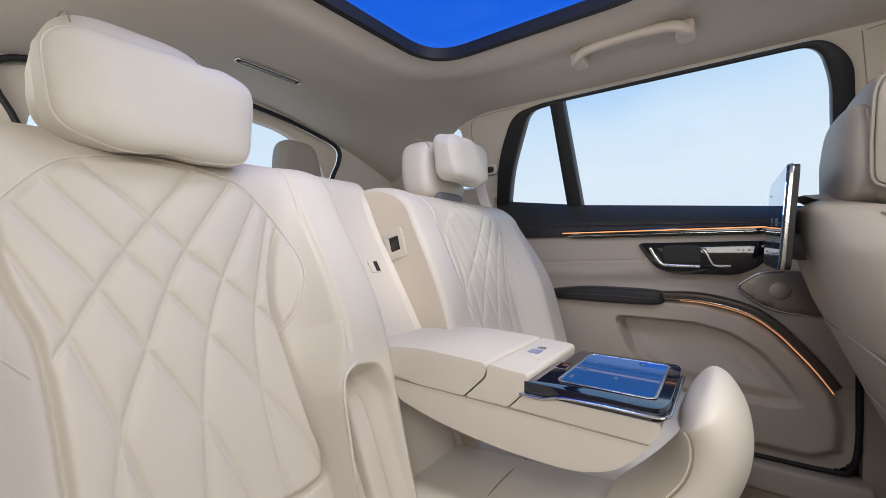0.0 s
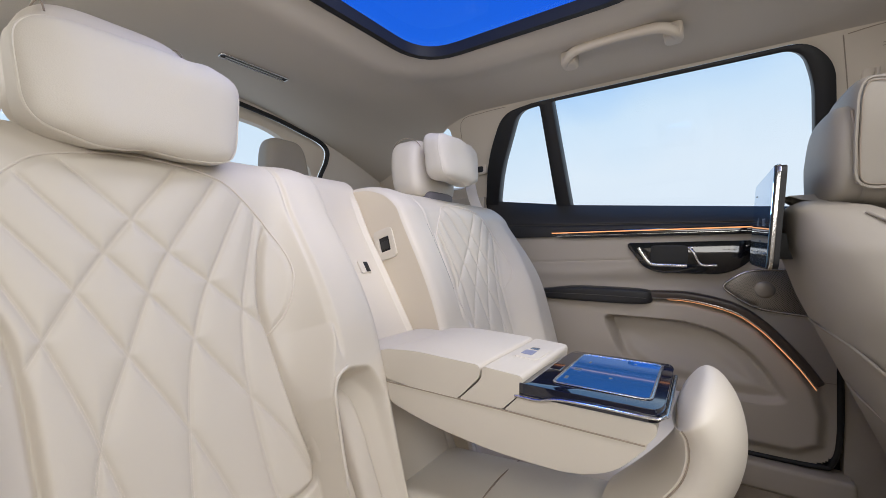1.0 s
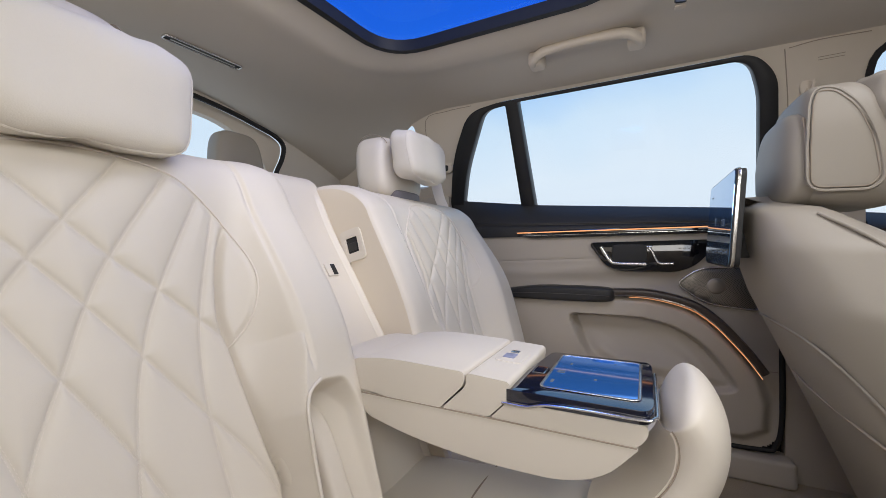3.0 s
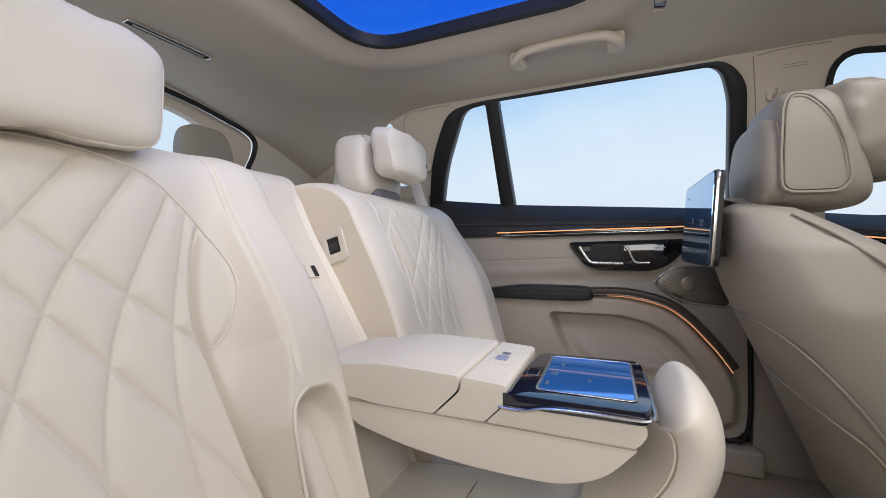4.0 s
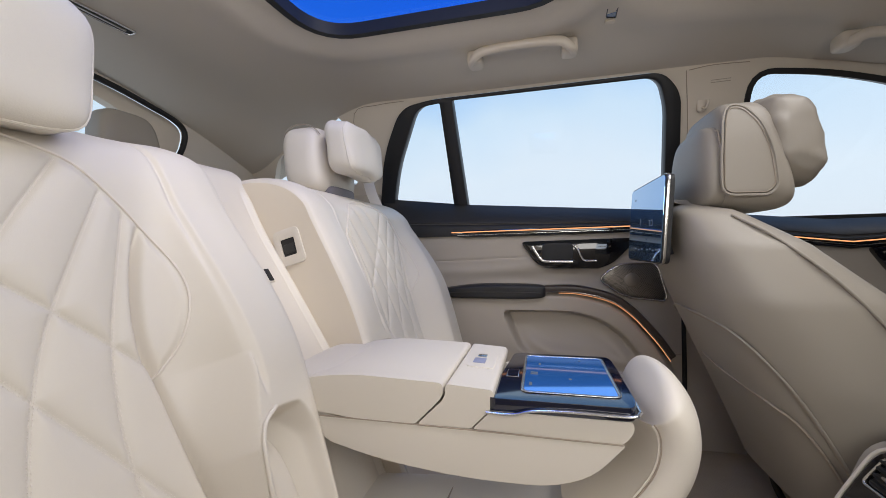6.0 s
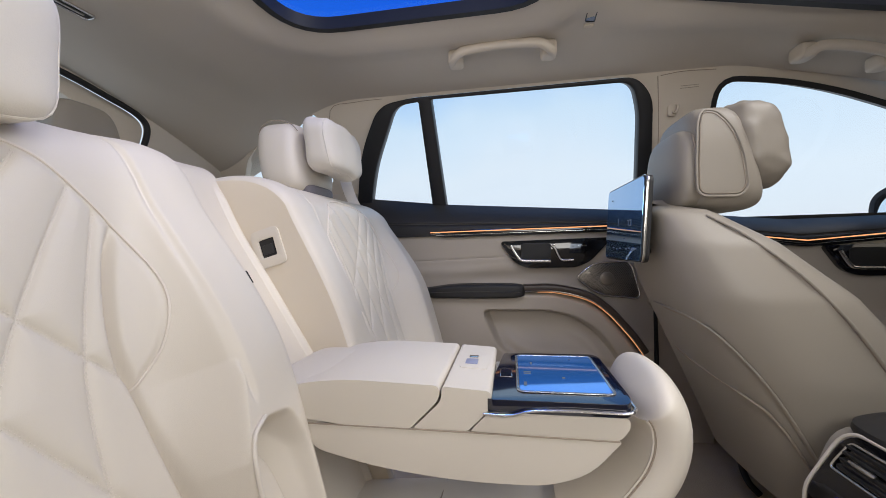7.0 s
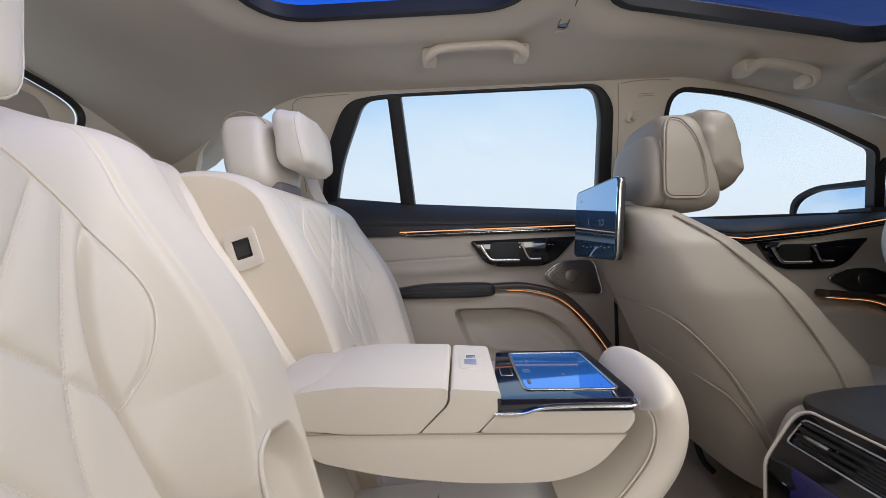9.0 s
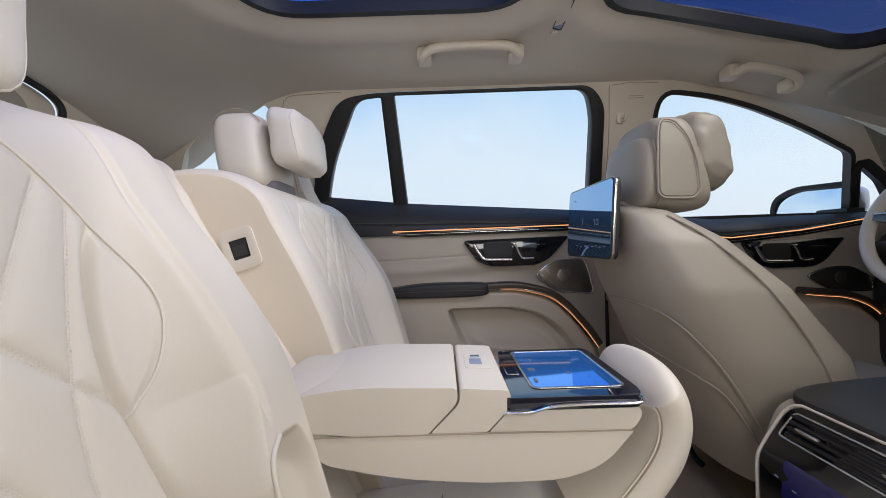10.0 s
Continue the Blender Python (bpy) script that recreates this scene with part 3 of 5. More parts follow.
# ---- front of the cabin ----
dash = thing("dashboard", "dark dashboard below the windscreen", "dashboard", kind="structure")
part("windscreen", thicken(sheet(lambda u, v: Vector((1.50 - 0.42 * v, -0.25 + 1.70 * u, 0.86 + 0.42 * v)), 4, 4), (0.004, 0, 0.004)), SKYCUT, dash)
part("dash_body", moved(soft((0.22, 0.80, 0.28), 0.3, 0.3, 40, 20), Matrix.Translation((1.36, YC, 0.62))), DARK, dash)
part("dash_trim", moved(soft((0.10, 0.79, 0.03), 0.4, 0.3, 40, 12), Matrix.Translation((1.22, YC, 0.80))), WOOD, dash)

# ---- rear bench ----
PROFILE = spline([(-0.435, 0, 0.40), (-0.475, 0, 0.50), (-0.549, 0, 0.722), (-0.60, 0, 0.89), (-0.621, 0, 0.955), (-0.648, 0, 0.988),
                  (-0.70, 0, 1.002), (-0.77, 0, 0.996), (-0.83, 0, 0.96), (-0.86, 0, 0.85), (-0.86, 0, 0.5)], 12)
LENGTHS = [0.0]
for a, b in zip(PROFILE, PROFILE[1:]):
    LENGTHS.append(LENGTHS[-1] + (b - a).length)


def profile(s):
    """Point and outward direction of the bench's outline at s of its length."""
    d = s * LENGTHS[-1]
    i = next((k for k in range(1, len(LENGTHS)) if LENGTHS[k] >= d), len(LENGTHS) - 1)
    a, b = PROFILE[i - 1], PROFILE[i]
    t = (d - LENGTHS[i - 1]) / max(1e-9, LENGTHS[i] - LENGTHS[i - 1])
    tan = (PROFILE[min(i + 1, len(PROFILE) - 1)] - PROFILE[max(i - 2, 0)]).normalized()
    return a.lerp(b, t), Vector((tan.z, 0, -tan.x))


# the quilted insert, seen from the front; v grows from the seat's middle towards the car's, z up
WELT = [(0.134, 0.724), (0.160, 0.752), (0.176, 0.800), (0.174, 0.845), (0.157, 0.888), (0.118, 0.938), (0.088, 0.958), (0.036, 0.969)]
CREASE_IN = [(0.157, 0.888), (0.141, 0.842), (0.131, 0.798), (0.128, 0.760), (0.134, 0.724), (0.147, 0.645), (0.158, 0.586), (0.167, 0.545), (0.160, 0.515), (0.130, 0.507)]
CREASE_OUT = [(-0.157, 0.888), (-0.152, 0.840), (-0.143, 0.800), (-0.130, 0.765), (-0.122, 0.715), (-0.117, 0.657), (-0.113, 0.600), (-0.112, 0.545), (-0.095, 0.512)]


def flat_spline(pts, n=5):
    return [(q.x, q.y) for q in spline([(p[0], p[1], 0) for p in pts], n)]


INSERT = flat_spline([(-v, z) for v, z in WELT[4:]] + WELT[:3:-1], 4) + flat_spline(CREASE_IN, 4)[1:] + flat_spline(CREASE_OUT[::-1], 4)[:-1]
LENS_IN = flat_spline(WELT[:5], 4) + flat_spline(CREASE_IN[:5], 4)[1:-1]
# seams of the quilting, each bending down the backrest
QUILT_SEAMS = [flat_spline(p, 6) for p in (
    [(-0.087, 0.961), (-0.046, 0.918), (0.018, 0.847), (0.060, 0.807), (0.124, 0.742)],
    [(-0.122, 0.941), (-0.049, 0.847), (-0.010, 0.797), (0.032, 0.738), (0.091, 0.652), (0.134, 0.588), (0.160, 0.530)],
    [(-0.150, 0.910), (-0.108, 0.851), (-0.078, 0.806), (-0.037, 0.731), (0.009, 0.645), (0.046, 0.557), (0.060, 0.505)],
    [(-0.150, 0.858), (-0.127, 0.810), (-0.104, 0.756), (-0.078, 0.681), (-0.066, 0.635), (-0.045, 0.560), (-0.030, 0.505)],
    [(0.038, 0.962), (-0.016, 0.891), (-0.049, 0.847), (-0.078, 0.803), (-0.118, 0.735)],
    [(0.092, 0.955), (0.019, 0.851), (-0.010, 0.797), (-0.037, 0.731), (-0.062, 0.671), (-0.074, 0.620), (-0.090, 0.510)],
    [(0.128, 0.930), (0.060, 0.807), (0.033, 0.738), (0.017, 0.666), (0.006, 0.557), (0.006, 0.505)],
    [(0.143, 0.903), (0.105, 0.783), (0.093, 0.715), (0.091, 0.652), (0.099, 0.548), (0.110, 0.505)])]
BOLSTER = flat_spline([(0.40, 0.050), (0.50, 0.060), (0.60, 0.068), (0.69, 0.072), (0.75, 0.066), (0.81, 0.050), (0.87, 0.029), (0.93, 0.010), (1.01, 0.0)], 8)


def crease_table(pts):
    q = sorted((z, abs(v)) for v, z in flat_spline(pts, 6))
    return [z for z, v in q], [v for z, v in q]


CREASE_V_IN, CREASE_V_OUT = crease_table(CREASE_IN[:8]), crease_table(CREASE_OUT[:8])
BUCKLE = rounded([(0.172, 0.38), (0.169, 0.612), (0.178, 0.640), (0.204, 0.651), (0.252, 0.643), (0.274, 0.60), (0.290, 0.38)], 0.012, 3)
RIM, VMIN, SEAM_V = 0.287, -0.33, 0.198


def np_line(v, z, pts):
    """Distance of many points to a line."""
    best = np.full(v.shape, 1e9)
    for (ax, ay), (bx, by) in zip(pts, pts[1:]):
        dx, dy = bx - ax, by - ay
        t = np.clip(((v - ax) * dx + (z - ay) * dy) / (dx * dx + dy * dy + 1e-12), 0, 1)
        best = np.minimum(best, np.hypot(v - ax - t * dx, z - ay - t * dy))
    return best


def np_depth(v, z, poly):
    """Distance of many points to an outline, positive inside."""
    best = np_line(v, z, list(poly) + [poly[0]])
    c = np.zeros(v.shape, bool)
    for (xi, yi), (xj, yj) in zip(poly, [poly[-1]] + list(poly[:-1])):
        c ^= ((yi > z) != (yj > z)) & (v < (xj - xi) * (z - yi) / (yj - yi + 1e-12) + xi)
    return np.where(c, best, -best)


def np_step(a, b, v):
    t = np.clip((v - a) / (b - a), 0, 1)
    return t * t * (3 - 2 * t)


def seat_relief(v, z, front, inner=1.0):
    """How far the upholstery stands out of the plain outline."""
    d = np_depth(v, z, INSERT)
    high = np.interp(z, [p[0] for p in BOLSTER], [p[1] for p in BOLSTER])
    ci, co = np.interp(z, *CREASE_V_IN), np.interp(z, *CREASE_V_OUT)
    end, bend = np.interp(z, [0.55, 0.62, 0.72], [0.172, 0.168, SEAM_V]), np.interp(z, [0.60, 0.72], [1.0, 2.1])
    ramp = np.where(v > 0, inner * np.clip((v - ci) / (end - ci), 0, 1) ** bend, np_step(0.0, 0.075, -v - co))
    h = high * ramp
    ds = np.full(v.shape, 1e9)
    for q in QUILT_SEAMS:
        ds = np.minimum(ds, np_line(v, z, q))
    fill = np_step(0.0, 0.012, d)
    h += fill * (0.6 + 0.4 * inner) * (0.0052 * (1 - np.exp(-(ds / 0.0095) ** 1.2)) - 0.0018 * np.exp(-(ds / 0.0024) ** 2))
    h -= 0.010 * np.exp(-((d - 0.001) / 0.0036) ** 2) * np_step(0.895, 0.85, z)
    h += 0.004 * np_step(0.0, 0.009, np_depth(v, z, LENS_IN))
    h -= 0.0055 * np.exp(-((v - SEAM_V) / 0.0036) ** 2) * np_step(0.66, 0.69, z)
    h += 0.004 * np.exp(-((v - 0.243) / 0.03) ** 2) * np_step(0.66, 0.72, z)
    h -= 0.055 * inner * np_step(0.0, 0.014, np_depth(v, z, BUCKLE)) * (1 - 0.85 * np_step(0.222, 0.285, v))
    h *= front
    u = np.clip((v - (RIM - 0.022)) / 0.022, 0, 1)
    h -= 0.012 * (1 - np.sqrt(1 - 0.99 * u * u))
    h -= 0.16 * np_step(0.272, 0.322, -v) ** 1.5
    return h


S_ROWS = [profile(i / 600) for i in range(601)]
S_Z = [p.z for p, n in S_ROWS]
S_TOP = max(range(601), key=lambda i: S_Z[i])


def rear_seat(yc, sgn, label, nu, nf, forward=0.0, inner=1.0):
    t = thing("passenger_seat", label, "car seat", "rear seats", at=(-0.6, yc, 0.45))
    ss = np.concatenate([np.linspace(0, 0.6, nf), np.linspace(0.6, 1, 30)[1:]])
    rows = [profile(float(q)) for q in ss]
    px, pz, nx, nz = (np.array(q)[:, None] for q in ([p.x for p, n in rows], [p.z for p, n in rows], [n.x for p, n in rows], [n.z for p, n in rows]))
    V = np.linspace(VMIN, RIM, nu)[None, :] + 0 * pz
    Z = pz + 0 * V
    F = np_step(0.66, 0.58, ss)[:, None] + 0 * V
    H = seat_relief(V, Z, F, inner) + forward * np_step(1.0, 0.93, Z) * F
    G = np.stack([px + nx * H, yc + sgn * V, pz + nz * H], -1)
    nr = np.cross(np.gradient(G, axis=1), np.gradient(G, axis=0)) * sgn
    nr /= np.linalg.norm(nr, axis=-1, keepdims=True) + 1e-12
    if nr[nf // 3, nu // 2, 0] < 0:
        nr = -nr
    Vc, Zc = (V[:-1, :-1] + V[1:, 1:]) / 2, (Z[:-1, :-1] + Z[1:, 1:]) / 2
    kind = np.where(Vc > 0, 1, 2)
    kind[(np_depth(Vc, Zc, INSERT) > 0) & (F[:-1, :-1] > 0.5)] = 0
    idx = np.arange(V.size).reshape(V.shape)
    quads = np.stack([idx[:-1, :-1], idx[:-1, 1:], idx[1:, 1:], idx[1:, :-1]], -1)
    obs = []
    for k, (nm, m, lb) in enumerate((("quilted_panel", QUILT, "diamond-quilted perforated cream leather"), ("inner_bolster", CREAM, ""), ("outer_bolster", CREAM, ""))):
        q = quads[kind == k]
        used, inv = np.unique(q, return_inverse=True)
        me = bpy.data.meshes.new(nm)
        f = inv.reshape(q.shape)
        if sgn < 0:
            f = f[:, ::-1]
        me.from_pydata(G.reshape(-1, 3)[used].tolist(), [], f.tolist())
        me.polygons.foreach_set("use_smooth", [True] * len(me.polygons))
        me.materials.append(m)
        c = me.polygons[len(me.polygons) // 2]
        if c.normal.dot(Vector(nr.reshape(-1, 3)[used][c.vertices[0]])) < 0:
            me.flip_normals()
        me.normals_split_custom_set_from_vertices(nr.reshape(-1, 3)[used].tolist())
        o = new(nm, me)
        if lb:
            o["label"] = lb
        obs.append(o)

    def on(v, z, out=0.0006):
        v, z = np.atleast_1d(np.array(v, float)), np.atleast_1d(np.array(z, float))
        f = np.interp(z, S_Z[:S_TOP + 1], np.arange(S_TOP + 1) / 600)
        h = seat_relief(v, z, np.ones(v.shape), inner) + forward * np_step(1.0, 0.93, z) + out
        res = []
        for vi, si, hi in zip(v, f, h):
            p, n = profile(float(si))
            res.append(Vector((p.x + n.x * hi, yc + sgn * vi, p.z + n.z * hi)))
        return res if len(res) > 1 else res[0]
    w = flat_spline(WELT[:-1] + [(0.03, 0.970), (-0.03, 0.970)] + [(-v, z) for v, z in WELT[-2::-1]], 6)
    obs.append(part("piping", tube(on([p[0] for p in w], [p[1] for p in w], 0.0008), 0.0014, 6, 1), THREAD, None, "pale welt round the quilted panel"))

    def wall(u, k):
        i = int(round(k * nw))
        a = Vector(G[i, -1])
        return Vector((a.x + (-0.815 - a.x) * u, a.y + sgn * 0.001 * math.sin(math.pi * u), a.z + (min(a.z, 0.975) - a.z) * u ** 3))
    nw = int(nf * 0.97)
    obs.append(part("side_panel", sheet(wall, 12, nw), BEIGE, None, "smooth beige leather flank beside the folded middle seat"))
    # stitches along the quilting seams
    vs_, fs_ = [], []
    for q in QUILT_SEAMS:
        pts = [Vector((p[0], p[1])) for p in q]
        run, at_, out_ = 0.0, 0.0, []
        for p0, p1 in zip(pts, pts[1:]):
            ln = (p1 - p0).length
            while at_ < run + ln:
                out_.append((p0.lerp(p1, (at_ - run) / ln), (p1 - p0).normalized()))
                at_ += 0.0042
            run += ln
        ends = [(p + dr * e + Vector((-dr.y, dr.x)) * o) for p, dr in out_ for o in (-0.0012, 0.0012) for e in (0.0, 0.0027)]
        ends = [(ends[i], ends[i + 1]) for i in range(0, len(ends), 2)]
        deep = np_depth(np.array([a.x for a, b in ends]), np.array([a.y for a, b in ends]), INSERT)
        ends = [e for e, dd in zip(ends, deep) if dd > 0.004]
        A = on([a.x for a, b in ends], [a.y for a, b in ends], 0.0002)
        B = on([b.x for a, b in ends], [b.y for a, b in ends], 0.0002)
        for a, b in zip(A, B):
            side = Vector((0, 0.0004, 0))
            i = len(vs_)
            vs_ += [a - side, a + side, b + side, b - side, (a + b) / 2 + Vector((0.0006, 0, 0.0002))]
            fs_ += [(i, i + 1, i + 4), (i + 1, i + 2, i + 4), (i + 2, i + 3, i + 4), (i + 3, i, i + 4)]
    o = part("quilt_stitching", raw(vs_, fs_), THREAD)
    o["kind"] = "stuff"
    obs.append(o)
    place(t, *obs)
    return t, on


NEAR, FAR = 0.21, 2 * YC - 0.21
near_seat, near_on = rear_seat(NEAR, 1, "cream leather outer rear seat with diamond-quilted backrest", 300, 300)
far_seat, far_on = rear_seat(FAR, -1, "cream leather outer rear seat behind the driver, with quilted backrest", 220, 220, 0.022, 0.55)


def head_pillow(yc, sgn, label, zc=1.042, k=1.0):
    t = thing("head_pillow", label, "pillow", "head pillows", at=(-0.62, yc, 1.04))

    def shp(p):
        w = noise.noise(p * 14 + Vector((yc * 7, 0, 0))) * 0.011 + noise.noise(p * 34) * 0.0034
        edge = min(1.0, abs(p.y) / 0.118) ** 3
        w += 0.004 * math.sin(p.y * 95 + p.z * 40) * edge * (0.4 + 0.6 * abs(p.z) / 0.07)
        k = 1 + w / 0.07
        return Vector((p.x * k - 0.10 * p.z, p.y * (1 + 0.05 * p.z / 0.07), p.z * k))
    a = part("pillow", moved(soft((0.048, 0.118, 0.071), 0.42, 0.5, 72, 40, shp), Matrix.Translation((-0.628, yc, zc)) @ Matrix.Scale(k, 4)), PILLOW)
    def rim_pt(f, x):
        lo, hi = 0.0, 1.2
        for _ in range(24):
            r = (lo + hi) / 2
            y, z = r * math.cos(f), r * math.sin(f)
            val = (abs(x / 0.048) ** 4 + abs(y) ** 4) ** (0.5 / 0.42) + abs(z) ** (2 / 0.42)
            lo, hi = (r, hi) if val < 1 else (lo, r)
        return shp(Vector((x, lo * 0.118 * math.cos(f), lo * 0.071 * math.sin(f)))) * k + Vector((-0.628, yc, zc))
    loop = [rim_pt(2 * math.pi * i / 72, 0.026) for i in range(73)]
    place(t, a, part("piping", tube(loop, 0.0017, 6, 1), PILLOW))
    return t


def headrest(yc):
    t = thing("headrest", "cream leather headrest on a rear seat", "headrest", "rear headrests", at=(-0.74, yc, 1.0))
    a = part("cushion", moved(soft((0.058, 0.110, 0.090), 0.5, 0.5, 48, 28, lambda p: Vector((p.x - 0.12 * p.z, p.y * (1 - 1.3 * max(0, p.z)), p.z))), Matrix.Translation((-0.735, yc, 1.085))), CREAM)
    b = part("collar", moved(soft((0.040, 0.065, 0.022), 0.4, 0.4, 32, 14), Matrix.Translation((-0.70, yc, 0.998))), mat_collar)
    place(t, a, b)
    return t


mat_collar = mat("grey_headrest_collar", (0.16, 0.15, 0.17), 0.6)
rear_headrests = {yc: headrest(yc) for yc in (NEAR, FAR)}
head_pillow(NEAR, 1, "soft cream leather pillow hanging on the headrest")
head_pillow(FAR, -1, "soft cream leather pillow on the rear headrest beside the door", 1.108, 0.90)

# middle of the bench, folded open behind the armrest
mid = thing("folded_bench_section", "pale leather back of the folded middle seat", "bench section", at=(-0.68, YC, 0.5))
MIDP = spline([(-0.435, 0, 0.42), (-0.475, 0, 0.52), (-0.512, 0, 0.60), (-0.561, 0, 0.68), (-0.634, 0, 0.80), (-0.690, 0, 0.89), (-0.728, 0, 0.965), (-0.752, 0, 1.006),
               (-0.790, 0, 1.024), (-0.835, 0, 1.014), (-0.865, 0, 0.95), (-0.87, 0, 0.6)], 10)
M0, M1 = NEAR + RIM - 0.004, FAR - RIM + 0.004


def mid_fn(u, s):
    """Flat pale panel with a soft raised border beside each seat."""
    k = s * (len(MIDP) - 1.001)
    p = MIDP[int(k)].lerp(MIDP[int(k) + 1], k - int(k))
    y = M0 + (M1 - M0) * u
    h = 0.006 * math.exp(-((y - M1 + 0.010) / 0.006) ** 2) - 0.003 * math.exp(-((y - M1 + 0.022) / 0.003) ** 2)
    h *= 1 - sstep(0.95, 0.99, p.z)
    return Vector((p.x + h * 0.9, y, p.z + h * 0.35))


place(mid, part("backrest_panel", sheet(mid_fn, 70, 110), CREAM))


def mid_frame(y, z):
    """A pose on the middle panel: local x across, y up the slope, z out of it."""
    s = min(range(120), key=lambda i: abs(mid_fn(0.5, i / 220).z - z)) / 220
    u = (y - M0) / (M1 - M0)
    o = mid_fn(u, s)
    up = (mid_fn(u, s + 0.01) - mid_fn(u, s - 0.01)).normalized()
    ac = Vector((0, 1, 0))
    return Matrix.Translation(o) @ Matrix((ac, up, ac.cross(up))).transposed().to_4x4()


m = mid_frame(0.630, 0.812)
c = part("isofix_cover", moved(bevelled(plate(rounded([(-0.016, -0.015), (0.014, -0.015), (0.014, 0.015), (-0.016, 0.015)], 0.003), lambda x, y: Vector((x, y, 0)), (0, 0, 0.003)), 0.001), m), CREAM)
d = part("isofix_slot", moved(block(-0.001, 0.011, -0.013, 0.012, 0.0, 0.0042, 0.001), m), BLACK)
place(mid, c, d)

# latch in the flank of the seat behind the driver; local x runs back, y up
LA = Vector((-0.27, 0, 0.963)).normalized()
m = Matrix.Translation((-0.634, FAR - RIM, 0.862)) @ Matrix((Vector((LA.z, 0, -LA.x)), LA, Vector((0, -1, 0)))).transposed().to_4x4()
latch = thing("belt_latch", "black belt latch in a pale surround on the seat flank", "belt latch", at=(-0.634, FAR - RIM, 0.862))
place(latch, part("latch_surround", moved(bevelled(plate(rounded([(-0.031, -0.036), (0.031, -0.036), (0.029, 0.036), (-0.029, 0.036)], 0.012), lambda x, y: Vector((x, y, -0.002)), (0, 0, 0.006),
                                                        [rounded([(-0.015, -0.017), (0.015, -0.017), (0.016, 0.017), (-0.016, 0.017)], 0.003)]), 0.002), m), CREAM),
      part("latch", moved(block(-0.0165, 0.0165, -0.018, 0.018, -0.004, 0.0015, 0.002), m), BLACK, None, "black belt latch"),
      part("latch_tongue", moved(block(-0.012, 0.012, -0.012, 0.006, 0.001, 0.004, 0.002), m), DARK))

# cushions
for yc, w, lb in ((NEAR, 0.32, "cream leather rear seat cushion"), (FAR, 0.32, "cream leather rear seat cushion beside the door"), (YC, 0.10, "cream leather middle seat cushion under the armrest")):
    t = thing("seat_cushion", lb, "seat cushion", "rear cushions", at=(-0.25, yc, 0.3))
    hw = (YC - NEAR - 0.10) if w > 0.2 else w
    hw = 0.27 if w > 0.2 else 0.112
    cy = yc if w < 0.2 else (yc - 0.002 if yc < YC else yc + 0.002)
    o = part("cushion", moved(soft((0.275, hw, 0.11), 0.28, 0.22, 56, 26, lambda p: Vector((p.x, p.y, p.z + 0.06 * (p.x / 0.27) * 0.4))), Matrix.Translation((-0.265, cy, 0.352))), CREAM)
    place(t, o)

middle_cushion = t

# ---- armrest with tablet ----
arm = thing("armrest_unit", "folded-down cream leather armrest with tablet dock", "armrest", at=(-0.27, YC, 0.57))
A0, A1 = 0.493, 0.700


def side_extrude(loop, y0, y1, bev, seg=3):
    return bevelled(plate(loop, lambda x, z: Vector((x, y0, z)), (0, y1 - y0, 0)), bev, seg, 30)


base = side_extrude(rounded([(-0.46, 0.630), (-0.445, 0.598), (-0.36, 0.579), (-0.25, 0.569), (-0.15, 0.571), (-0.10, 0.588), (-0.064, 0.6285)], [0.004, 0.02, 0.05, 0.05, 0.05, 0.04, 0.004], 4), A0, A1, 0.005)
lid = side_extrude(rounded([(-0.50, 0.640), (-0.43, 0.634), (-0.405, 0.6315), (-0.3135, 0.6315), (-0.277, 0.668), (-0.276, 0.686), (-0.40, 0.690), (-0.47, 0.682), (-0.52, 0.655)], [0.004, 0.01, 0.01, 0.004, 0.012, 0.010, 0.03, 0.03, 0.02], 5), A0 - 0.001, A1, 0.015, 5)
midpad = side_extrude(rounded([(-0.3105, 0.6315), (-0.242, 0.6315), (-0.2135, 0.660), (-0.212, 0.681), (-0.2735, 0.685), (-0.274, 0.667)], [0.004, 0.004, 0.01, 0.008, 0.006, 0.01], 5), A0, A1, 0.010, 4)
dock = side_extrude(rounded([(-0.239, 0.6315), (-0.066, 0.629), (-0.055, 0.645), (-0.056, 0.656), (-0.2155, 0.656)], [0.003, 0.01, 0.01, 0.006, 0.004], 4), A0, A1, 0.006)
place(arm, part("base", base, CREAM), part("lid", lid, CREAM, None, "padded cream leather lid"), part("middle_pad", midpad, CREAM), part("dock", dock, CREAM))
hinge = part("hinge_cover", moved(soft((0.055, 0.10, 0.045), 0.4, 0.4, 32, 16), Matrix.Translation((-0.475, YC, 0.64))), CREAM)
plt = part("button_plate", bevelled(plate(rounded([(-0.262, 0.572), (-0.222, 0.572), (-0.222, 0.642), (-0.262, 0.642)], 0.008), lambda x, y: Vector((x, y, 0.6836 - 0.062 * (x + 0.262))), (0, 0, 0.0016)), 0.0006), CREAM)
place(arm, hinge, plt)
o = part("button", block(-0.255, -0.237, 0.590, 0.614, 0.682, 0.6856, 0.001), BLUEGREY, None, "blue-grey release button")
o2 = part("button_light", block(-0.252, -0.238, 0.622, 0.634, 0.682, 0.6853, 0.001), CHROME)
place(arm, o, o2)
for x0, x1 in ((-0.455, -0.067),):
    place(arm, part("seam", tube([(x0, A0 - 0.0005, 0.6305), (-0.3, A0 - 0.0005, 0.6305), (x1, A0 - 0.0005, 0.629)], 0.0011, 6, 3), SEAM))

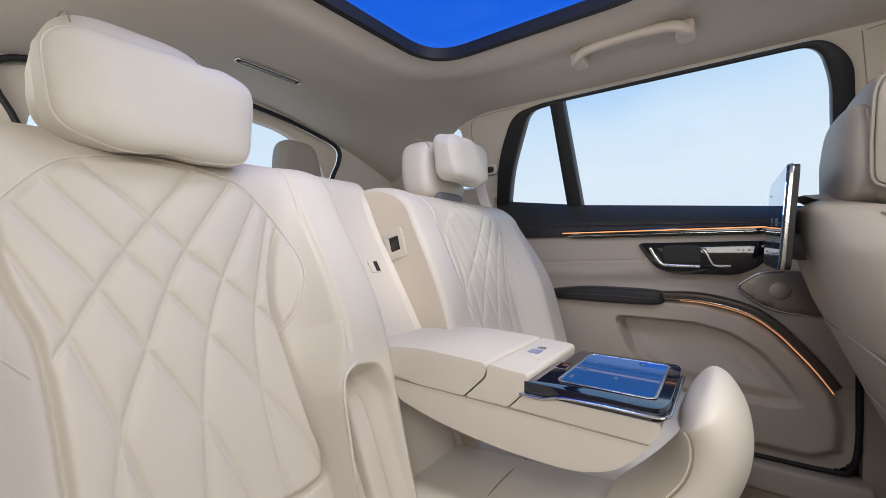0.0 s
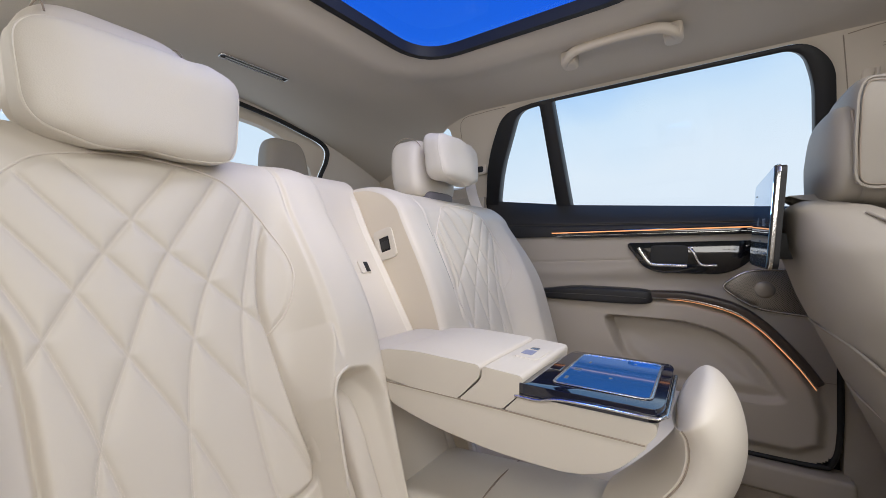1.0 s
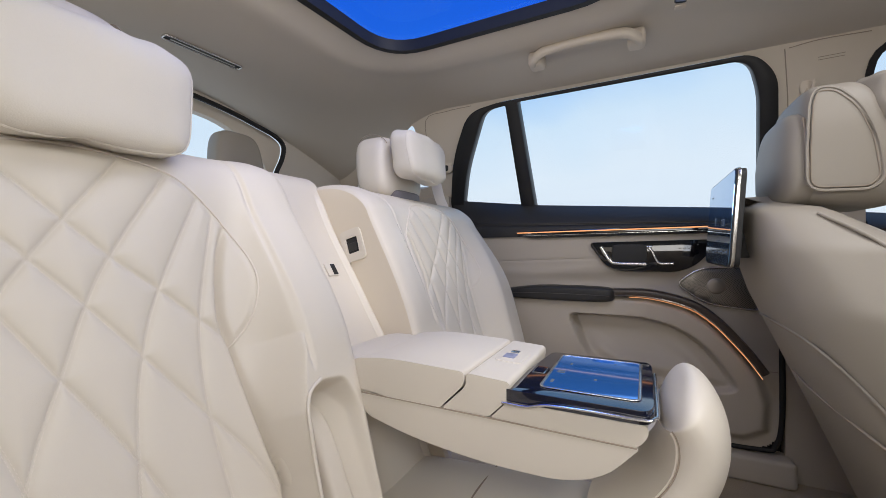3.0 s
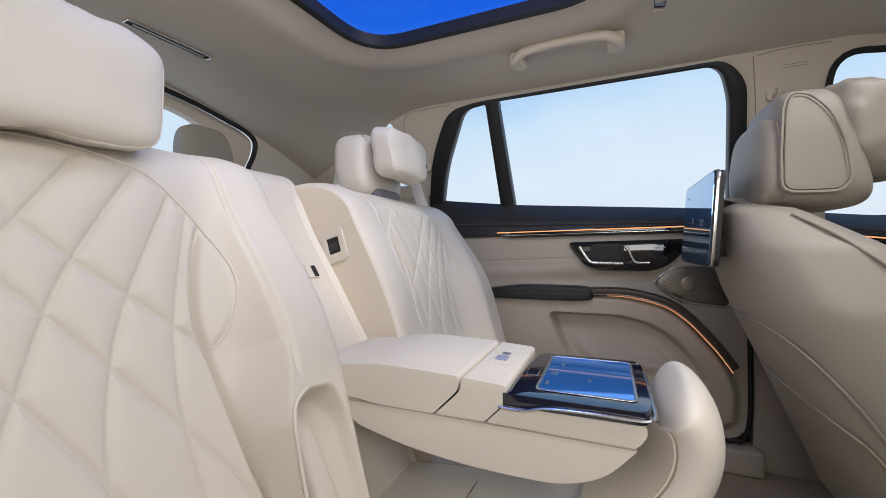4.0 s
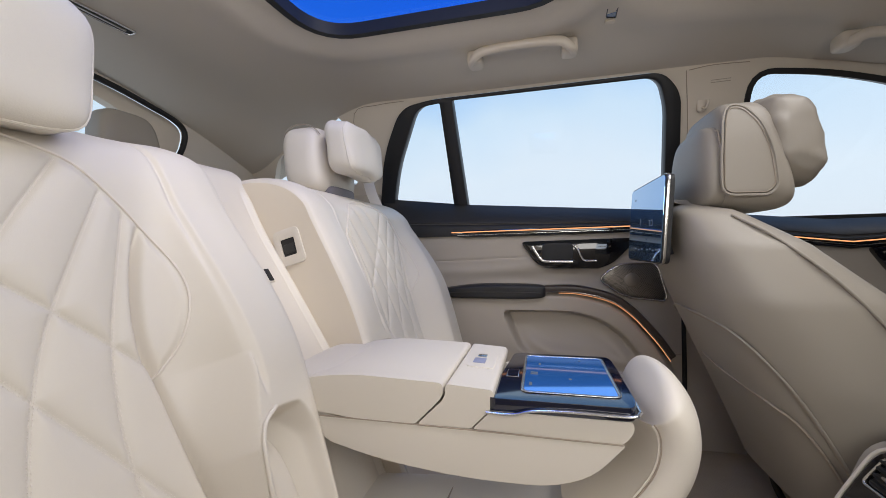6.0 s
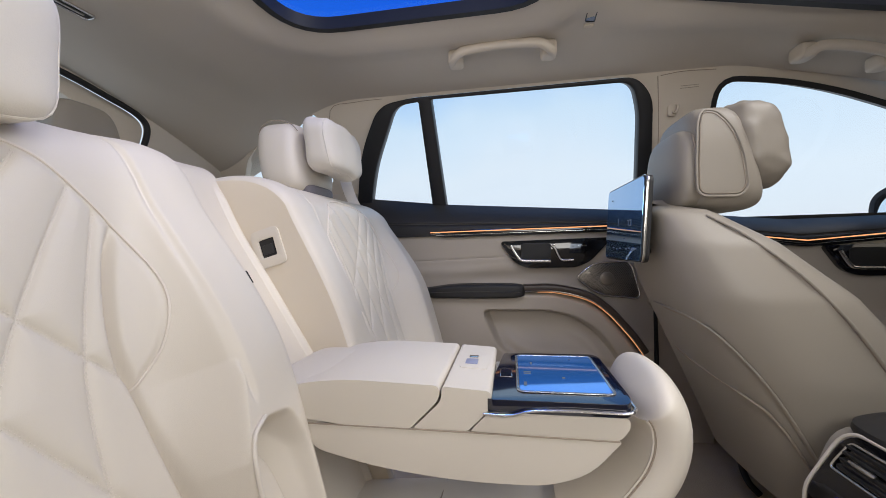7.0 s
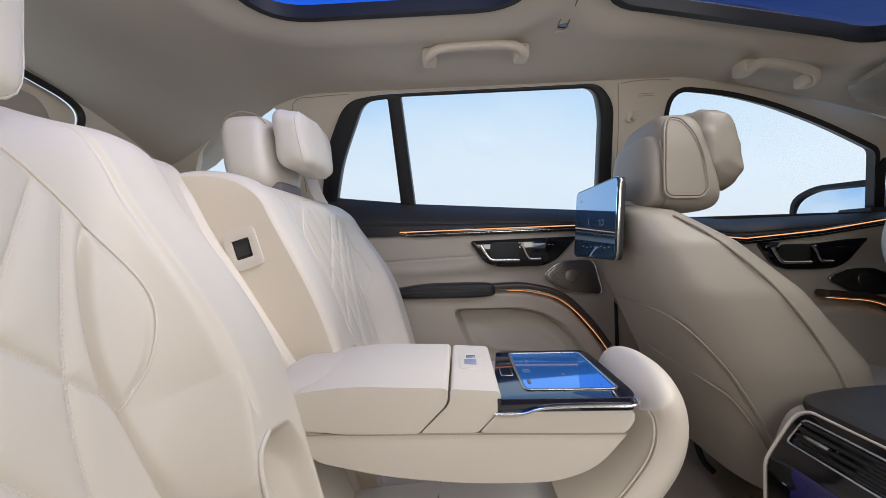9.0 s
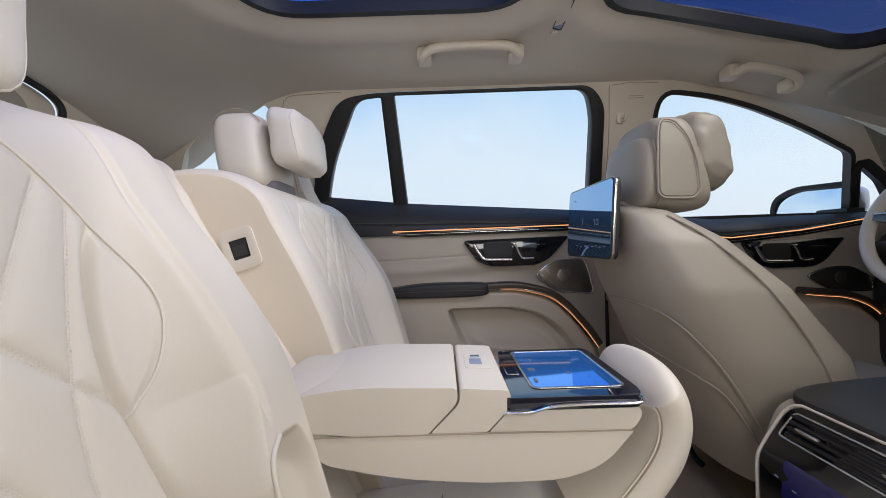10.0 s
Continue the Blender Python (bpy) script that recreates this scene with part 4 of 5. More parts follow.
tab = thing("tablet", "glossy black tablet docked in the armrest, blue sky reflection coloured into its screen", "tablet", at=(-0.14, YC, 0.657))
body = bevelled(plate(rounded([(-0.222, A0 - 0.002), (-0.055, A0 - 0.002), (-0.049, A0 + 0.02), (-0.049, A1 - 0.02), (-0.055, A1 - 0.002), (-0.200, A1 - 0.002)], [0.012, 0.02, 0.02, 0.02, 0.02, 0.012], 4),
                      lambda x, y: Vector((x, y, 0.657)), (0, 0, 0.0155)), 0.005, 3, 30)
scr = rounded([(-0.178, 0.520), (-0.066, 0.520), (-0.066, 0.680), (-0.178, 0.680)], 0.008, 4)
place(tab, part("body", body, LACQUER, None, "glossy black tablet body"),
      part("screen_rim", bevelled(plate(grown(scr, 0.004), lambda x, y: Vector((x, y, 0.6726)), (0, 0, 0.0016), [scr]), 0.0005, 1), CHROME),
      part("screen", plate(scr, lambda x, y: Vector((x, y, 0.6724)), (0, 0, 0.0008)), SCREEN_SKYTINT, None, "glossy tablet screen"),
      part("chrome_edge", sweep(spline([(-0.222, A0 - 0.004, 0.6555), (-0.19, A0 - 0.005, 0.656), (-0.165, A0 - 0.005, 0.662), (-0.12, A0 - 0.005, 0.664), (-0.062, A0 - 0.004, 0.6635), (-0.049, A0 + 0.006, 0.6635), (-0.046, A0 + 0.03, 0.6635), (-0.046, A1 - 0.03, 0.6635)], 6), ring(0.0018, 0.0028, 8), (0, 0, 1)), CHROME, None, "satin chrome edge"),
      part("key", block(-0.204, -0.187, 0.574, 0.604, 0.672, 0.6732, 0.0004), CHROME),
      part("key_light", block(-0.203, -0.188, 0.575, 0.603, 0.6725, 0.6737, 0), LACQUER))

nose_path = spline([(-0.030, YC, 0.672), (-0.017, YC, 0.662), (-0.008, YC, 0.643), (-0.007, YC, 0.615), (-0.017, YC, 0.583), (-0.040, YC, 0.549), (-0.070, YC, 0.514), (-0.105, YC, 0.478)], 8)
nose = thing("middle_headrest", "padded cream headrest curled round the armrest end", "headrest", at=(-0.03, YC, 0.56))
place(nose, part("pad", sweep(nose_path, ring(0.103, 0.037, 48, 0.92), (0, 1, 0), lambda t: 0.25 + 0.75 * math.sqrt(1 - (1 - min(1, t / 0.15)) ** 2)), CREAM))

# ---- driver's seat ----
seat = thing("driver_seat", "leather driver's seat with a curved back shell, shade put into its colour", "car seat", at=(0.4, 1.0, 0.3))
SC = 1.015
HW = [(0.30, 0.215), (0.40, 0.225), (0.60, 0.235), (0.75, 0.225), (0.85, 0.19), (0.92, 0.13), (0.945, 0.08)]
BACKX = [(0.26, 0.355), (0.40, 0.300), (0.60, 0.215), (0.75, 0.150), (0.85, 0.118), (0.92, 0.110), (0.945, 0.120)]
DEPTH = [(0.26, 0.28), (0.45, 0.34), (0.60, 0.36), (0.75, 0.31), (0.85, 0.23), (0.92, 0.13), (0.945, 0.08)]


def shell(a, s, lo=0.0):
    z = 0.34 + 0.61 * s
    hw, bx, dp = lerp(HW, z), lerp(BACKX, z), lerp(DEPTH, z)
    end = 1.0 - 0.6 * sstep(0.93, 1.0, s) ** 2
    y = SC + hw * end * spow(math.cos(a), 0.55)
    x = bx + dp * 0.5 + dp * 0.5 * end * spow(-math.sin(a), 0.62) * (1 if math.sin(a) > 0 else 1)
    if math.sin(a) < 0:
        x -= 0.07 * (1 - abs(y - SC) / max(hw, 1e-3)) * sstep(0.3, 0.8, s)
    return Vector((x, y, z))


bm = sheet(lambda u, s: shell(2 * math.pi * u, s), 96, 60)
bmesh.ops.remove_doubles(bm, verts=bm.verts, dist=0.0003)
bmesh.ops.holes_fill(bm, edges=[e for e in bm.edges if e.is_boundary], sides=0)
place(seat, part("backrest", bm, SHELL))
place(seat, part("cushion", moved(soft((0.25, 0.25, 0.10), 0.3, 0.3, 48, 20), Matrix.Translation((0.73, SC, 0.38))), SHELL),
      part("base", block(0.52, 0.95, SC - 0.2, SC + 0.2, FLOOR, 0.29, 0.01), BLACK))

fh = thing("front_headrest", "leather driver's headrest with stitched back panel, coloured as in shade", "headrest", at=(0.2, SC, 0.93))


def wedge(p):
    """Upright back, front leaning back towards the top."""
    k = p.z / 0.112
    return Vector(((0.250 - 0.012 * k) + p.x * (1 - 0.28 * k), SC + p.y * (1 - 0.10 * max(0, k)), 1.030 + p.z))


FLANK = SC - 0.124
panel = [(0.194, 0.950), (0.270, 0.948), (0.284, 0.965), (0.276, 1.03), (0.256, 1.085), (0.230, 1.116), (0.206, 1.120), (0.198, 1.095), (0.194, 1.02)]
bulge = lambda x, z: Vector((x, FLANK + 0.10 * max(0, z - 1.06) + 0.5 * max(0, x - 0.25) ** 1.5, z))
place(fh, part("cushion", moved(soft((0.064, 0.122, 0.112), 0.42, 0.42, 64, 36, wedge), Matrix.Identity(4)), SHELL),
      part("rear_cover", moved(soft((0.030, 0.116, 0.088), 0.5, 0.4, 56, 30, lambda p: Vector((p.x + 0.10 * max(0, p.z) - 0.2 * abs(p.y / 0.116) ** 3 * -0.06, p.y * (1 - 0.8 * max(0, p.z)), p.z))), Matrix.Translation((0.186, SC, 1.010))), SHELL, None, "back cover of the headrest, coloured as in shade"),
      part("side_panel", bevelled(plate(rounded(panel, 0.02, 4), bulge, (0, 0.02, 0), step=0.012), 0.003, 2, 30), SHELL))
for d, r, m_ in ((0.0035, 0.0026, SHELL), (-0.002, 0.0009, SEAM)):
    lp = grown(rounded(panel, 0.02, 4), d)
    pts = [bulge(p[0], p[1]) + Vector((0, -0.0005 if d < 0.005 else 0.006, 0)) for p in lp]
    place(fh, part("piping" if m_ is SHELL else "seam", tube(pts + pts[:1], r, 6, 1), m_))
place(fh, part("cover_seam", tube([(0.189, SC - 0.113, 1.075), (0.191, SC - 0.120, 1.04), (0.192, SC - 0.1225, 1.0), (0.193, SC - 0.121, 0.955)], 0.0022, 6, 5), SEAM))
place(fh, part("post", tube([(0.215, SC - 0.03, 0.90), (0.215, SC - 0.03, 0.98)], 0.007, 10, 1), CHROME), part("post", tube([(0.215, SC + 0.03, 0.90), (0.215, SC + 0.03, 0.98)], 0.007, 10, 1), CHROME))
fp = thing("head_pillow", "soft pillow on the driver's headrest, coloured as in shade", "pillow", "head pillows", at=(0.32, SC, 1.05))


def puffy(p):
    w = 1 + 0.05 * noise.noise(p * 18) + 0.035 * noise.noise(p * 48) + 0.02 * math.sin(p.z * 120 + p.x * 40) * abs(p.x) / 0.05
    return Vector((p.x * w - 0.16 * p.z, p.y * w, p.z * w))


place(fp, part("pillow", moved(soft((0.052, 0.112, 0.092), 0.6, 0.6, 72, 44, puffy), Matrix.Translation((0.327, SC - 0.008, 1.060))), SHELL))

# screen on the seat back
disp = thing("seat_display", "black glass display mounted on the driver's seat back", "display", at=(0.10, SC, 0.9))
DT = Matrix.Translation((0.092, 1.035, 0.905)) @ pose(0, 0, 0, 0, 0, 0) @ pose(0, 0, 0, 0, 4, 0)
loop = rounded([(-0.15, -0.092), (0.15, -0.092), (0.15, 0.092), (-0.15, 0.092)], 0.018, 5)
place(disp, part("housing", moved(bevelled(plate(loop, lambda y, z: Vector((-0.006, y, z)), (0.016, 0, 0)), 0.004, 3, 30), DT), BLACK),
      part("bezel", moved(bevelled(plate(grown(loop, 0.0015), lambda y, z: Vector((-0.004, y, z)), (0.006, 0, 0)), 0.0015, 2, 30), DT), CHROME, None, "satin silver edge"),
      part("glass_front", moved(plate(grown(loop, -0.003), lambda y, z: Vector((-0.0075, y, z)), (0.002, 0, 0)), DT), SCREEN_LOW, None, "glossy black display glass"),
      part("bracket", block(0.10, 0.20, SC - 0.06, SC + 0.06, 0.83, 0.88, 0.01), BLACK))

# ---- centre console ----
con = thing("center_console", "black centre console with rear air vents and climate panel", "console", at=(0.5, YC, 0.3))
CY0, CY1 = 0.455, 0.735
cons = side_extrude(rounded([(0.27, 0.22), (1.2, 0.22), (1.2, 0.62), (0.40, 0.566), (0.315, 0.556), (0.275, 0.46)], [0.02, 0.02, 0.02, 0.02, 0.03, 0.03], 4), CY0, CY1, 0.02, 3)
place(con, part("body", cons, SHELL))
place(con, part("lid", moved(soft((0.325, 0.150, 0.019), 0.45, 0.3, 56, 16), Matrix.Translation((0.635, YC, 0.586)) @ pose(0, 0, 0, 0, -3.5, 0)), DARK, None, "charcoal leather console lid"))

# ---- grab handles, roof slots ----


def grab(x0, x1, y, z, label):
    t = thing("grab_handle", label, "grab handle", "grab handles", at=((x0 + x1) / 2, y, z))
    w = x1 - x0
    up = (roof_z(x1, y) - roof_z(x0, y)) / w

    def q(k, out, dz):
        x = x0 + w * k
        return (x, y - out, z + up * (x - (x0 + x1) / 2) + dz)
    pts = spline([q(0.03, -0.020, 0.004), q(0.015, 0.010, -0.010), q(0.05, 0.034, -0.010), q(0.16, 0.046, 0.000), q(0.5, 0.050, 0.004), q(0.84, 0.046, 0.000), q(0.95, 0.034, -0.010), q(0.985, 0.010, -0.010), q(0.97, -0.020, 0.004)], 8)
    place(t, part("grip", sweep(pts, ring(0.0125, 0.010, 16, 0.75), (0, 0.3, 1)), PLASTIC, None, "smooth greige plastic grip"))
    for k in (0.045, 0.955):
        c = q(k, 0.002, -0.002)
        place(t, part("mount", moved(soft((0.021, 0.028, 0.020), 0.45, 0.45, 28, 14), Matrix.Translation(c)), PLASTIC))


grab(-0.335, -0.060, 1.112, 1.378, "greige plastic grab handle above the rear door")
grab(0.565, 0.755, 1.185, 1.318, "greige plastic grab handle above the driver's door")

# ---- smaller things ----
# belt buckle pads beside the near seat's bolster
pad = thing("buckle_pad", "cream leather buckle pad tucked into the seat bolster", "seat pad", at=(-0.47, 0.43, 0.5))
place(pad, part("inner_pad", moved(soft((0.030, 0.024, 0.105), 0.5, 0.5, 32, 24, lambda p: Vector((p.x - 0.3 * p.z, p.y + 0.15 * p.z * -1, p.z))), Matrix.Translation((-0.492, 0.404, 0.520))), CREAM),
      part("outer_pad", moved(soft((0.034, 0.020, 0.115), 0.5, 0.5, 32, 24, lambda p: Vector((p.x - 0.3 * p.z, p.y - 0.12 * p.z, p.z))), Matrix.Translation((-0.474, 0.436, 0.512))), CREAM))
lip = [near_on(v, z, 0.002) for v, z in [(0.1715, 0.50), (0.171, 0.56), (0.169, 0.607), (0.173, 0.629), (0.182, 0.643), (0.202, 0.652)]]
place(near_seat, part("pocket_lip", tube(lip, 0.0026, 8, 5), CREAM))

# shoulder belt webbing and buckles
belt_thing = thing("seat_belt", "cream seat belt webbing lying along the quilted seat", "seat belt", "seat belts", at=(-0.6, 0.81, 0.6))
web = [far_on(v, z, 0.004) for v, z in ((0.186, 0.88), (0.184, 0.84), (0.181, 0.80), (0.178, 0.76), (0.175, 0.72), (0.172, 0.68), (0.170, 0.64), (0.168, 0.60))]
place(belt_thing, part("webbing", sweep(spline(web, 4), ring(0.011, 0.0014, 8, 0.4), (0, 1, 0.2), lambda t: 0.25 + 0.75 * sstep(0, 0.6, t)), THREAD))
place(far_seat, part("seam_slit", tube([far_on(SEAM_V, z, 0.0004) for z in (0.905, 0.88, 0.86, 0.84, 0.82, 0.80, 0.78, 0.76, 0.74)], 0.0016, 6, 4), BLACK))
belt2 = thing("seat_belt", "cream shoulder belt running up to the rear pillar", "seat belt", "seat belts", at=(-0.74, 1.24, 1.0))
place(belt2, part("webbing", sweep(spline([(-0.66, 1.20, 0.98), (-0.69, 1.215, 1.03), (-0.715, 1.235, 1.09), (-0.735, 1.262, 1.145)], 5), ring(0.02, 0.001, 8, 0.4), (0.5, 0.6, 0)), THREAD),
      part("outlet", moved(soft((0.030, 0.010, 0.022), 0.5, 0.5, 24, 12), Matrix.Translation((-0.745, 1.375, 1.165))), PLASTIC),
      part("outlet_slot", moved(soft((0.016, 0.006, 0.012), 0.5, 0.5, 20, 10), Matrix.Translation((-0.745, 1.368, 1.163))), BLACK))
buckle = thing("belt_buckle", "black belt buckle between seat cushion and door", "belt buckle", at=(-0.52, 1.22, 0.61))
place(buckle, part("buckle_body", moved(soft((0.022, 0.014, 0.010), 0.4, 0.4, 24, 12), Matrix.Translation((-0.50, 1.30, 0.575)) @ pose(0, 0, 0, 0, 20, -25)), BLACK),
      part("stalk", tube([(-0.505, 1.305, 0.50), (-0.50, 1.302, 0.57)], 0.004, 8, 1), CHROME))

# third-row headrest and rear roof slot
t3 = thing("third_row_seat", "folded greige third-row seat back", "car seat", at=(-1.2, YC, 0.2))
place(t3, part("backrest", moved(soft((0.07, 0.44, 0.38), 0.25, 0.2, 48, 20), Matrix.Translation((-1.19, YC, 0.58))), SHELL))
for yy in (0.812, 2 * YC - 0.812):
    h3 = thing("rear_headrest", "greige headrest of the folded third row", "headrest", "third-row headrests", at=(-1.22, yy, 1.0))
    place(h3, part("cushion", moved(soft((0.04, 0.083, 0.115), 0.45, 0.45, 40, 24, lambda p: Vector((p.x - 0.12 * p.z, p.y * (1 - 1.4 * max(0, p.z)), p.z))), Matrix.Translation((-1.20, yy, 1.108))), SHELL),
          part("post", tube([(-1.20, yy, 0.86), (-1.20, yy, 1.02)], 0.008, 8, 1), CHROME))


def roof_thing(name, label, cat, x, y, half_x, half_y, yaw=0.0):
    t = thing(name, label, cat, at=(x, y, roof_z(x, y)))
    loop = rounded([(-half_x, -half_y), (half_x, -half_y), (half_x, half_y), (-half_x, half_y)], min(half_x, half_y) * 0.6, 3)
    r = Matrix.Rotation(radians(yaw), 2)

    def fn(d):
        def g(u, v):
            q = r @ Vector((u, v))
            return Vector((x + q.x, y + q.y, roof_z(x + q.x, y + q.y) + d))
        return g
    return t, loop, fn


t, loop, fn = roof_thing("roof_vent", "narrow dark air slot in the rear headliner", "air vent", -1.045, 0.618, 0.0135, 0.096, -2)
place(t, part("rim", bevelled(plate(loop, fn(-0.005), (0, 0, 0.006), [grown(loop, -0.0035)], 0.02), 0.001, 1), CHROME, None, "grey metal rim"),
      part("slot", plate(grown(loop, -0.003), fn(-0.0018), (0, 0, 0.002), step=0.02), BLACK),
      part("slat", plate(rounded([(-0.0025, -0.08), (0.0025, -0.08), (0.0025, 0.08), (-0.0025, 0.08)], 0.001, 2), fn(-0.005), (0, 0, 0.003), step=0.02), STEEL))
# gap of the roof blind at the crossbar, filled with a blue-black strip
t, loop, fn = roof_thing("roof_blind_gap", "narrow blue-black roof blind gap in the roof crossbar", "roof light", 0.010, 0.90, 0.0115, 0.125, -3)
place(t, part("rim", plate(loop, fn(-0.004), (0, 0, 0.005), [grown(loop, -0.002)], 0.02), FRAMEBLK),
      part("gap_face", plate(grown(loop, -0.002), fn(-0.0025), (0, 0, 0.003), step=0.02), mat("blue_black_gap", (0.02, 0.03, 0.10), 0.12, vary=0.1, bump=0)))
t2 = thing("roof_button", "small beige button on the roof crossbar", "button", at=(0.018, 1.045, roof_z(0.018, 1.045)))
place(t2, part("cap", moved(soft((0.012, 0.009, 0.003), 0.5, 0.5, 20, 8), Matrix.Translation((0.018, 1.045, roof_z(0.018, 1.045) - 0.002))), PLASTIC))

# coat hook and pillar trim
hook = thing("coat_hook", "small beige plastic coat hook on the door pillar", "coat hook", at=(0.33, 1.30, 1.26))
hb = upper(0.315, 1.262)
place(hook, part("base", moved(soft((0.014, 0.006, 0.022), 0.5, 0.5, 20, 10), Matrix.Translation(hb)), PLASTIC),
      part("prong", tube([hb + Vector((0, -0.004, -0.010)), hb + Vector((0.004, -0.018, -0.016)), hb + Vector((0.008, -0.022, -0.004)), hb + Vector((0.008, -0.022, 0.006))], 0.004, 8, 5), PLASTIC))


def trim_line(pts, r=0.0012, m=SEAM):
    place(wall_left, part("trim_joint", tube([upper(x, z) + Vector((0, -0.0006, 0)) for x, z in pts], r, 6, 4), m))


trim_line([(-0.80, 1.06), (-0.80, 1.2), (-0.79, 1.335), (-0.70, 1.353), (-0.60, 1.356)])
trim_line([(0.27, 1.352), (0.33, 1.358), (0.42, 1.356)])
trim_line([(0.262, 1.352), (0.285, 1.2), (0.30, 1.0)])
trim_line([(0.33, 1.315), (0.38, 1.316)], 0.0008)
trim_line([(0.33, 1.321), (0.38, 1.322)], 0.0008)

# sun visor
visor = thing("sun_visor", "greige folded sun visor above the windscreen", "sun visor", at=(1.02, 1.05, 1.33))
vl = rounded([(0.81, 0.86), (1.04, 0.80), (1.08, 1.20), (0.90, 1.21), (0.83, 1.16)], 0.03, 4)
place(visor, part("panel", bevelled(plate(vl, lambda x, y: Vector((x, y, roof_z(x, y) - 0.045)), (0, 0, 0.016), step=0.05), 0.004, 2, 30), SHELL))

# door mirror outside
mir = thing("door_mirror", "silver door mirror with a black rim outside the driver's window", "door mirror", at=(1.18, 1.60, 0.9))
MM = Matrix.Translation((1.20, 1.60, 0.978)) @ pose(0, 0, 0, 0, 0, 0) @ pose(0, 0, 0, 0, 0, -68) @ Matrix.Scale(0.86, 4)
ml = rounded([(-0.145, -0.055), (0.115, -0.055), (0.150, 0.062), (-0.06, 0.062), (-0.135, 0.022)], [0.025, 0.02, 0.03, 0.05, 0.04], 5)
place(mir, part("housing", moved(soft((0.155, 0.075, 0.072), 0.5, 0.45, 40, 20, lambda p: Vector((p.x, p.y + 0.072, p.z))), MM), mat("silver_paint", (0.52, 0.50, 0.56), 0.3, 0.6, vary=0.03, bump=0), None, "silver painted shell"),
      part("rim", moved(bevelled(plate(grown(ml, 0.019), lambda x, z: Vector((x, -0.024, z)), (0, 0.03, 0), [grown(ml, -0.001)]), 0.004, 2, 30), MM), BLACK),
      part("mirror_glass", moved(plate(ml, lambda x, z: Vector((x, -0.016 + 0.4 * x * x + 0.16 * z, z)), (0, 0.01, 0), step=0.03), MM), mat("mirror", (0.85, 0.9, 0.95), 0.01, 1.0, vary=0.0, bump=0)),
      part("arm", block(1.19, 1.26, 1.455, 1.58, 0.915, 0.945, 0.008), BLACK))

# steering wheel
wheel = thing("steering_wheel", "cream leather steering wheel with black spokes", "steering wheel", at=(0.95, SC - 0.01, 0.86))
WM = Matrix.Translation((0.955, SC - 0.03, 0.880)) @ pose(0, 0, 0, 0, 22, 0)
rim = [Vector((0, 0.178 * math.cos(a), 0.178 * math.sin(a))) for a in [i * math.pi / 24 for i in range(49)]]
place(wheel, part("rim", moved(tube(rim, 0.0165, 14, 1), WM), CREAM, None, "cream leather rim"),
      part("hub", moved(soft((0.03, 0.075, 0.065), 0.5, 0.6, 36, 18), WM), DARK))
for sg in (-1, 1):
    sp = part("spoke", moved(bevelled(plate([(sg * 0.05, -0.02), (sg * 0.165, 0.004), (sg * 0.165, 0.022), (sg * 0.05, 0.028)], lambda y, z: Vector((-0.014, y, z)), (0.02, 0, 0)), 0.003), WM), GLOSS)
    ch = part("spoke_trim", moved(tube([(-0.016, sg * 0.055, 0.026), (-0.016, sg * 0.165, 0.021)], 0.002, 6, 1), WM), CHROME)
    place(wheel, sp, ch)
place(wheel, part("column", tube([(0.965, SC - 0.03, 0.83), (1.2, SC - 0.03, 0.74)], 0.04, 16, 1), DARK))

# rear face of the console: rim, vents, climate panel
rear = [(0.3135, 0.560), (0.2742, 0.462), (0.2702, 0.30)]


def rear_pt(y, z, d=0.0):
    x = 0.3135 - (0.56 - z) * 0.40 if z > 0.462 else 0.2742 - (0.462 - z) * 0.025
    return Vector((x - d, y, z))


pan = rounded([(CY0 + 0.012, 0.31), (CY1 - 0.012, 0.31), (CY1 - 0.006, 0.46), (CY1 - 0.03, 0.562), (CY0 + 0.03, 0.562), (CY0 + 0.006, 0.46)], [0.02, 0.03, 0.03, 0.03, 0.03, 0.03], 5)
place(con, part("rear_panel", plate(pan, lambda y, z: rear_pt(y, z, 0.002), (0.01, 0, 0), step=0.02), GLOSS, None, "black lacquered climate panel"))
rimp = [rear_pt(p.x, p.y, 0.003) for p in grown(pan, 0.004)]
place(con, part("rear_rim", tube(rimp + rimp[:1], 0.0028, 8, 1), CREAM, None, "pale rim round the climate panel"))
vl = rounded([(CY0 + 0.03, 0.508), (CY1 - 0.03, 0.508), (CY1 - 0.045, 0.552), (CY0 + 0.045, 0.552)], 0.008, 4)
vr = [rear_pt(p.x, p.y, 0.005) for p in vl]
place(con, part("vent_rim", tube(vr + vr[:1], 0.0022, 8, 1), CHROME))
for k in range(4):
    z = 0.516 + k * 0.010
    place(con, part("vent_slat", sweep([rear_pt(y, z, 0.004) for y in (CY0 + 0.04, YC, CY1 - 0.042)], ring(0.0028, 0.004, 8, 0.6), (0, 0, 1)), BLACK))
for yy in (YC - 0.07, YC + 0.06):
    place(con, part("vent_tab", moved(soft((0.004, 0.022, 0.003), 0.5, 0.5, 16, 8), Matrix.Translation(rear_pt(yy, 0.531, 0.009))), CHROME))
cs = rounded([(YC - 0.07, 0.415), (YC + 0.085, 0.415), (YC + 0.085, 0.478), (YC - 0.07, 0.478)], 0.006, 3)
place(con, part("climate_screen", plate(cs, lambda y, z: rear_pt(y, z, 0.0035), (0.001, 0, 0), step=0.03), mat("violet_blue_screen", (0.02, 0.02, 0.12), 0.08, vary=0.1, bump=0), None, "dim blue climate screen"))
rr = random.Random(4)
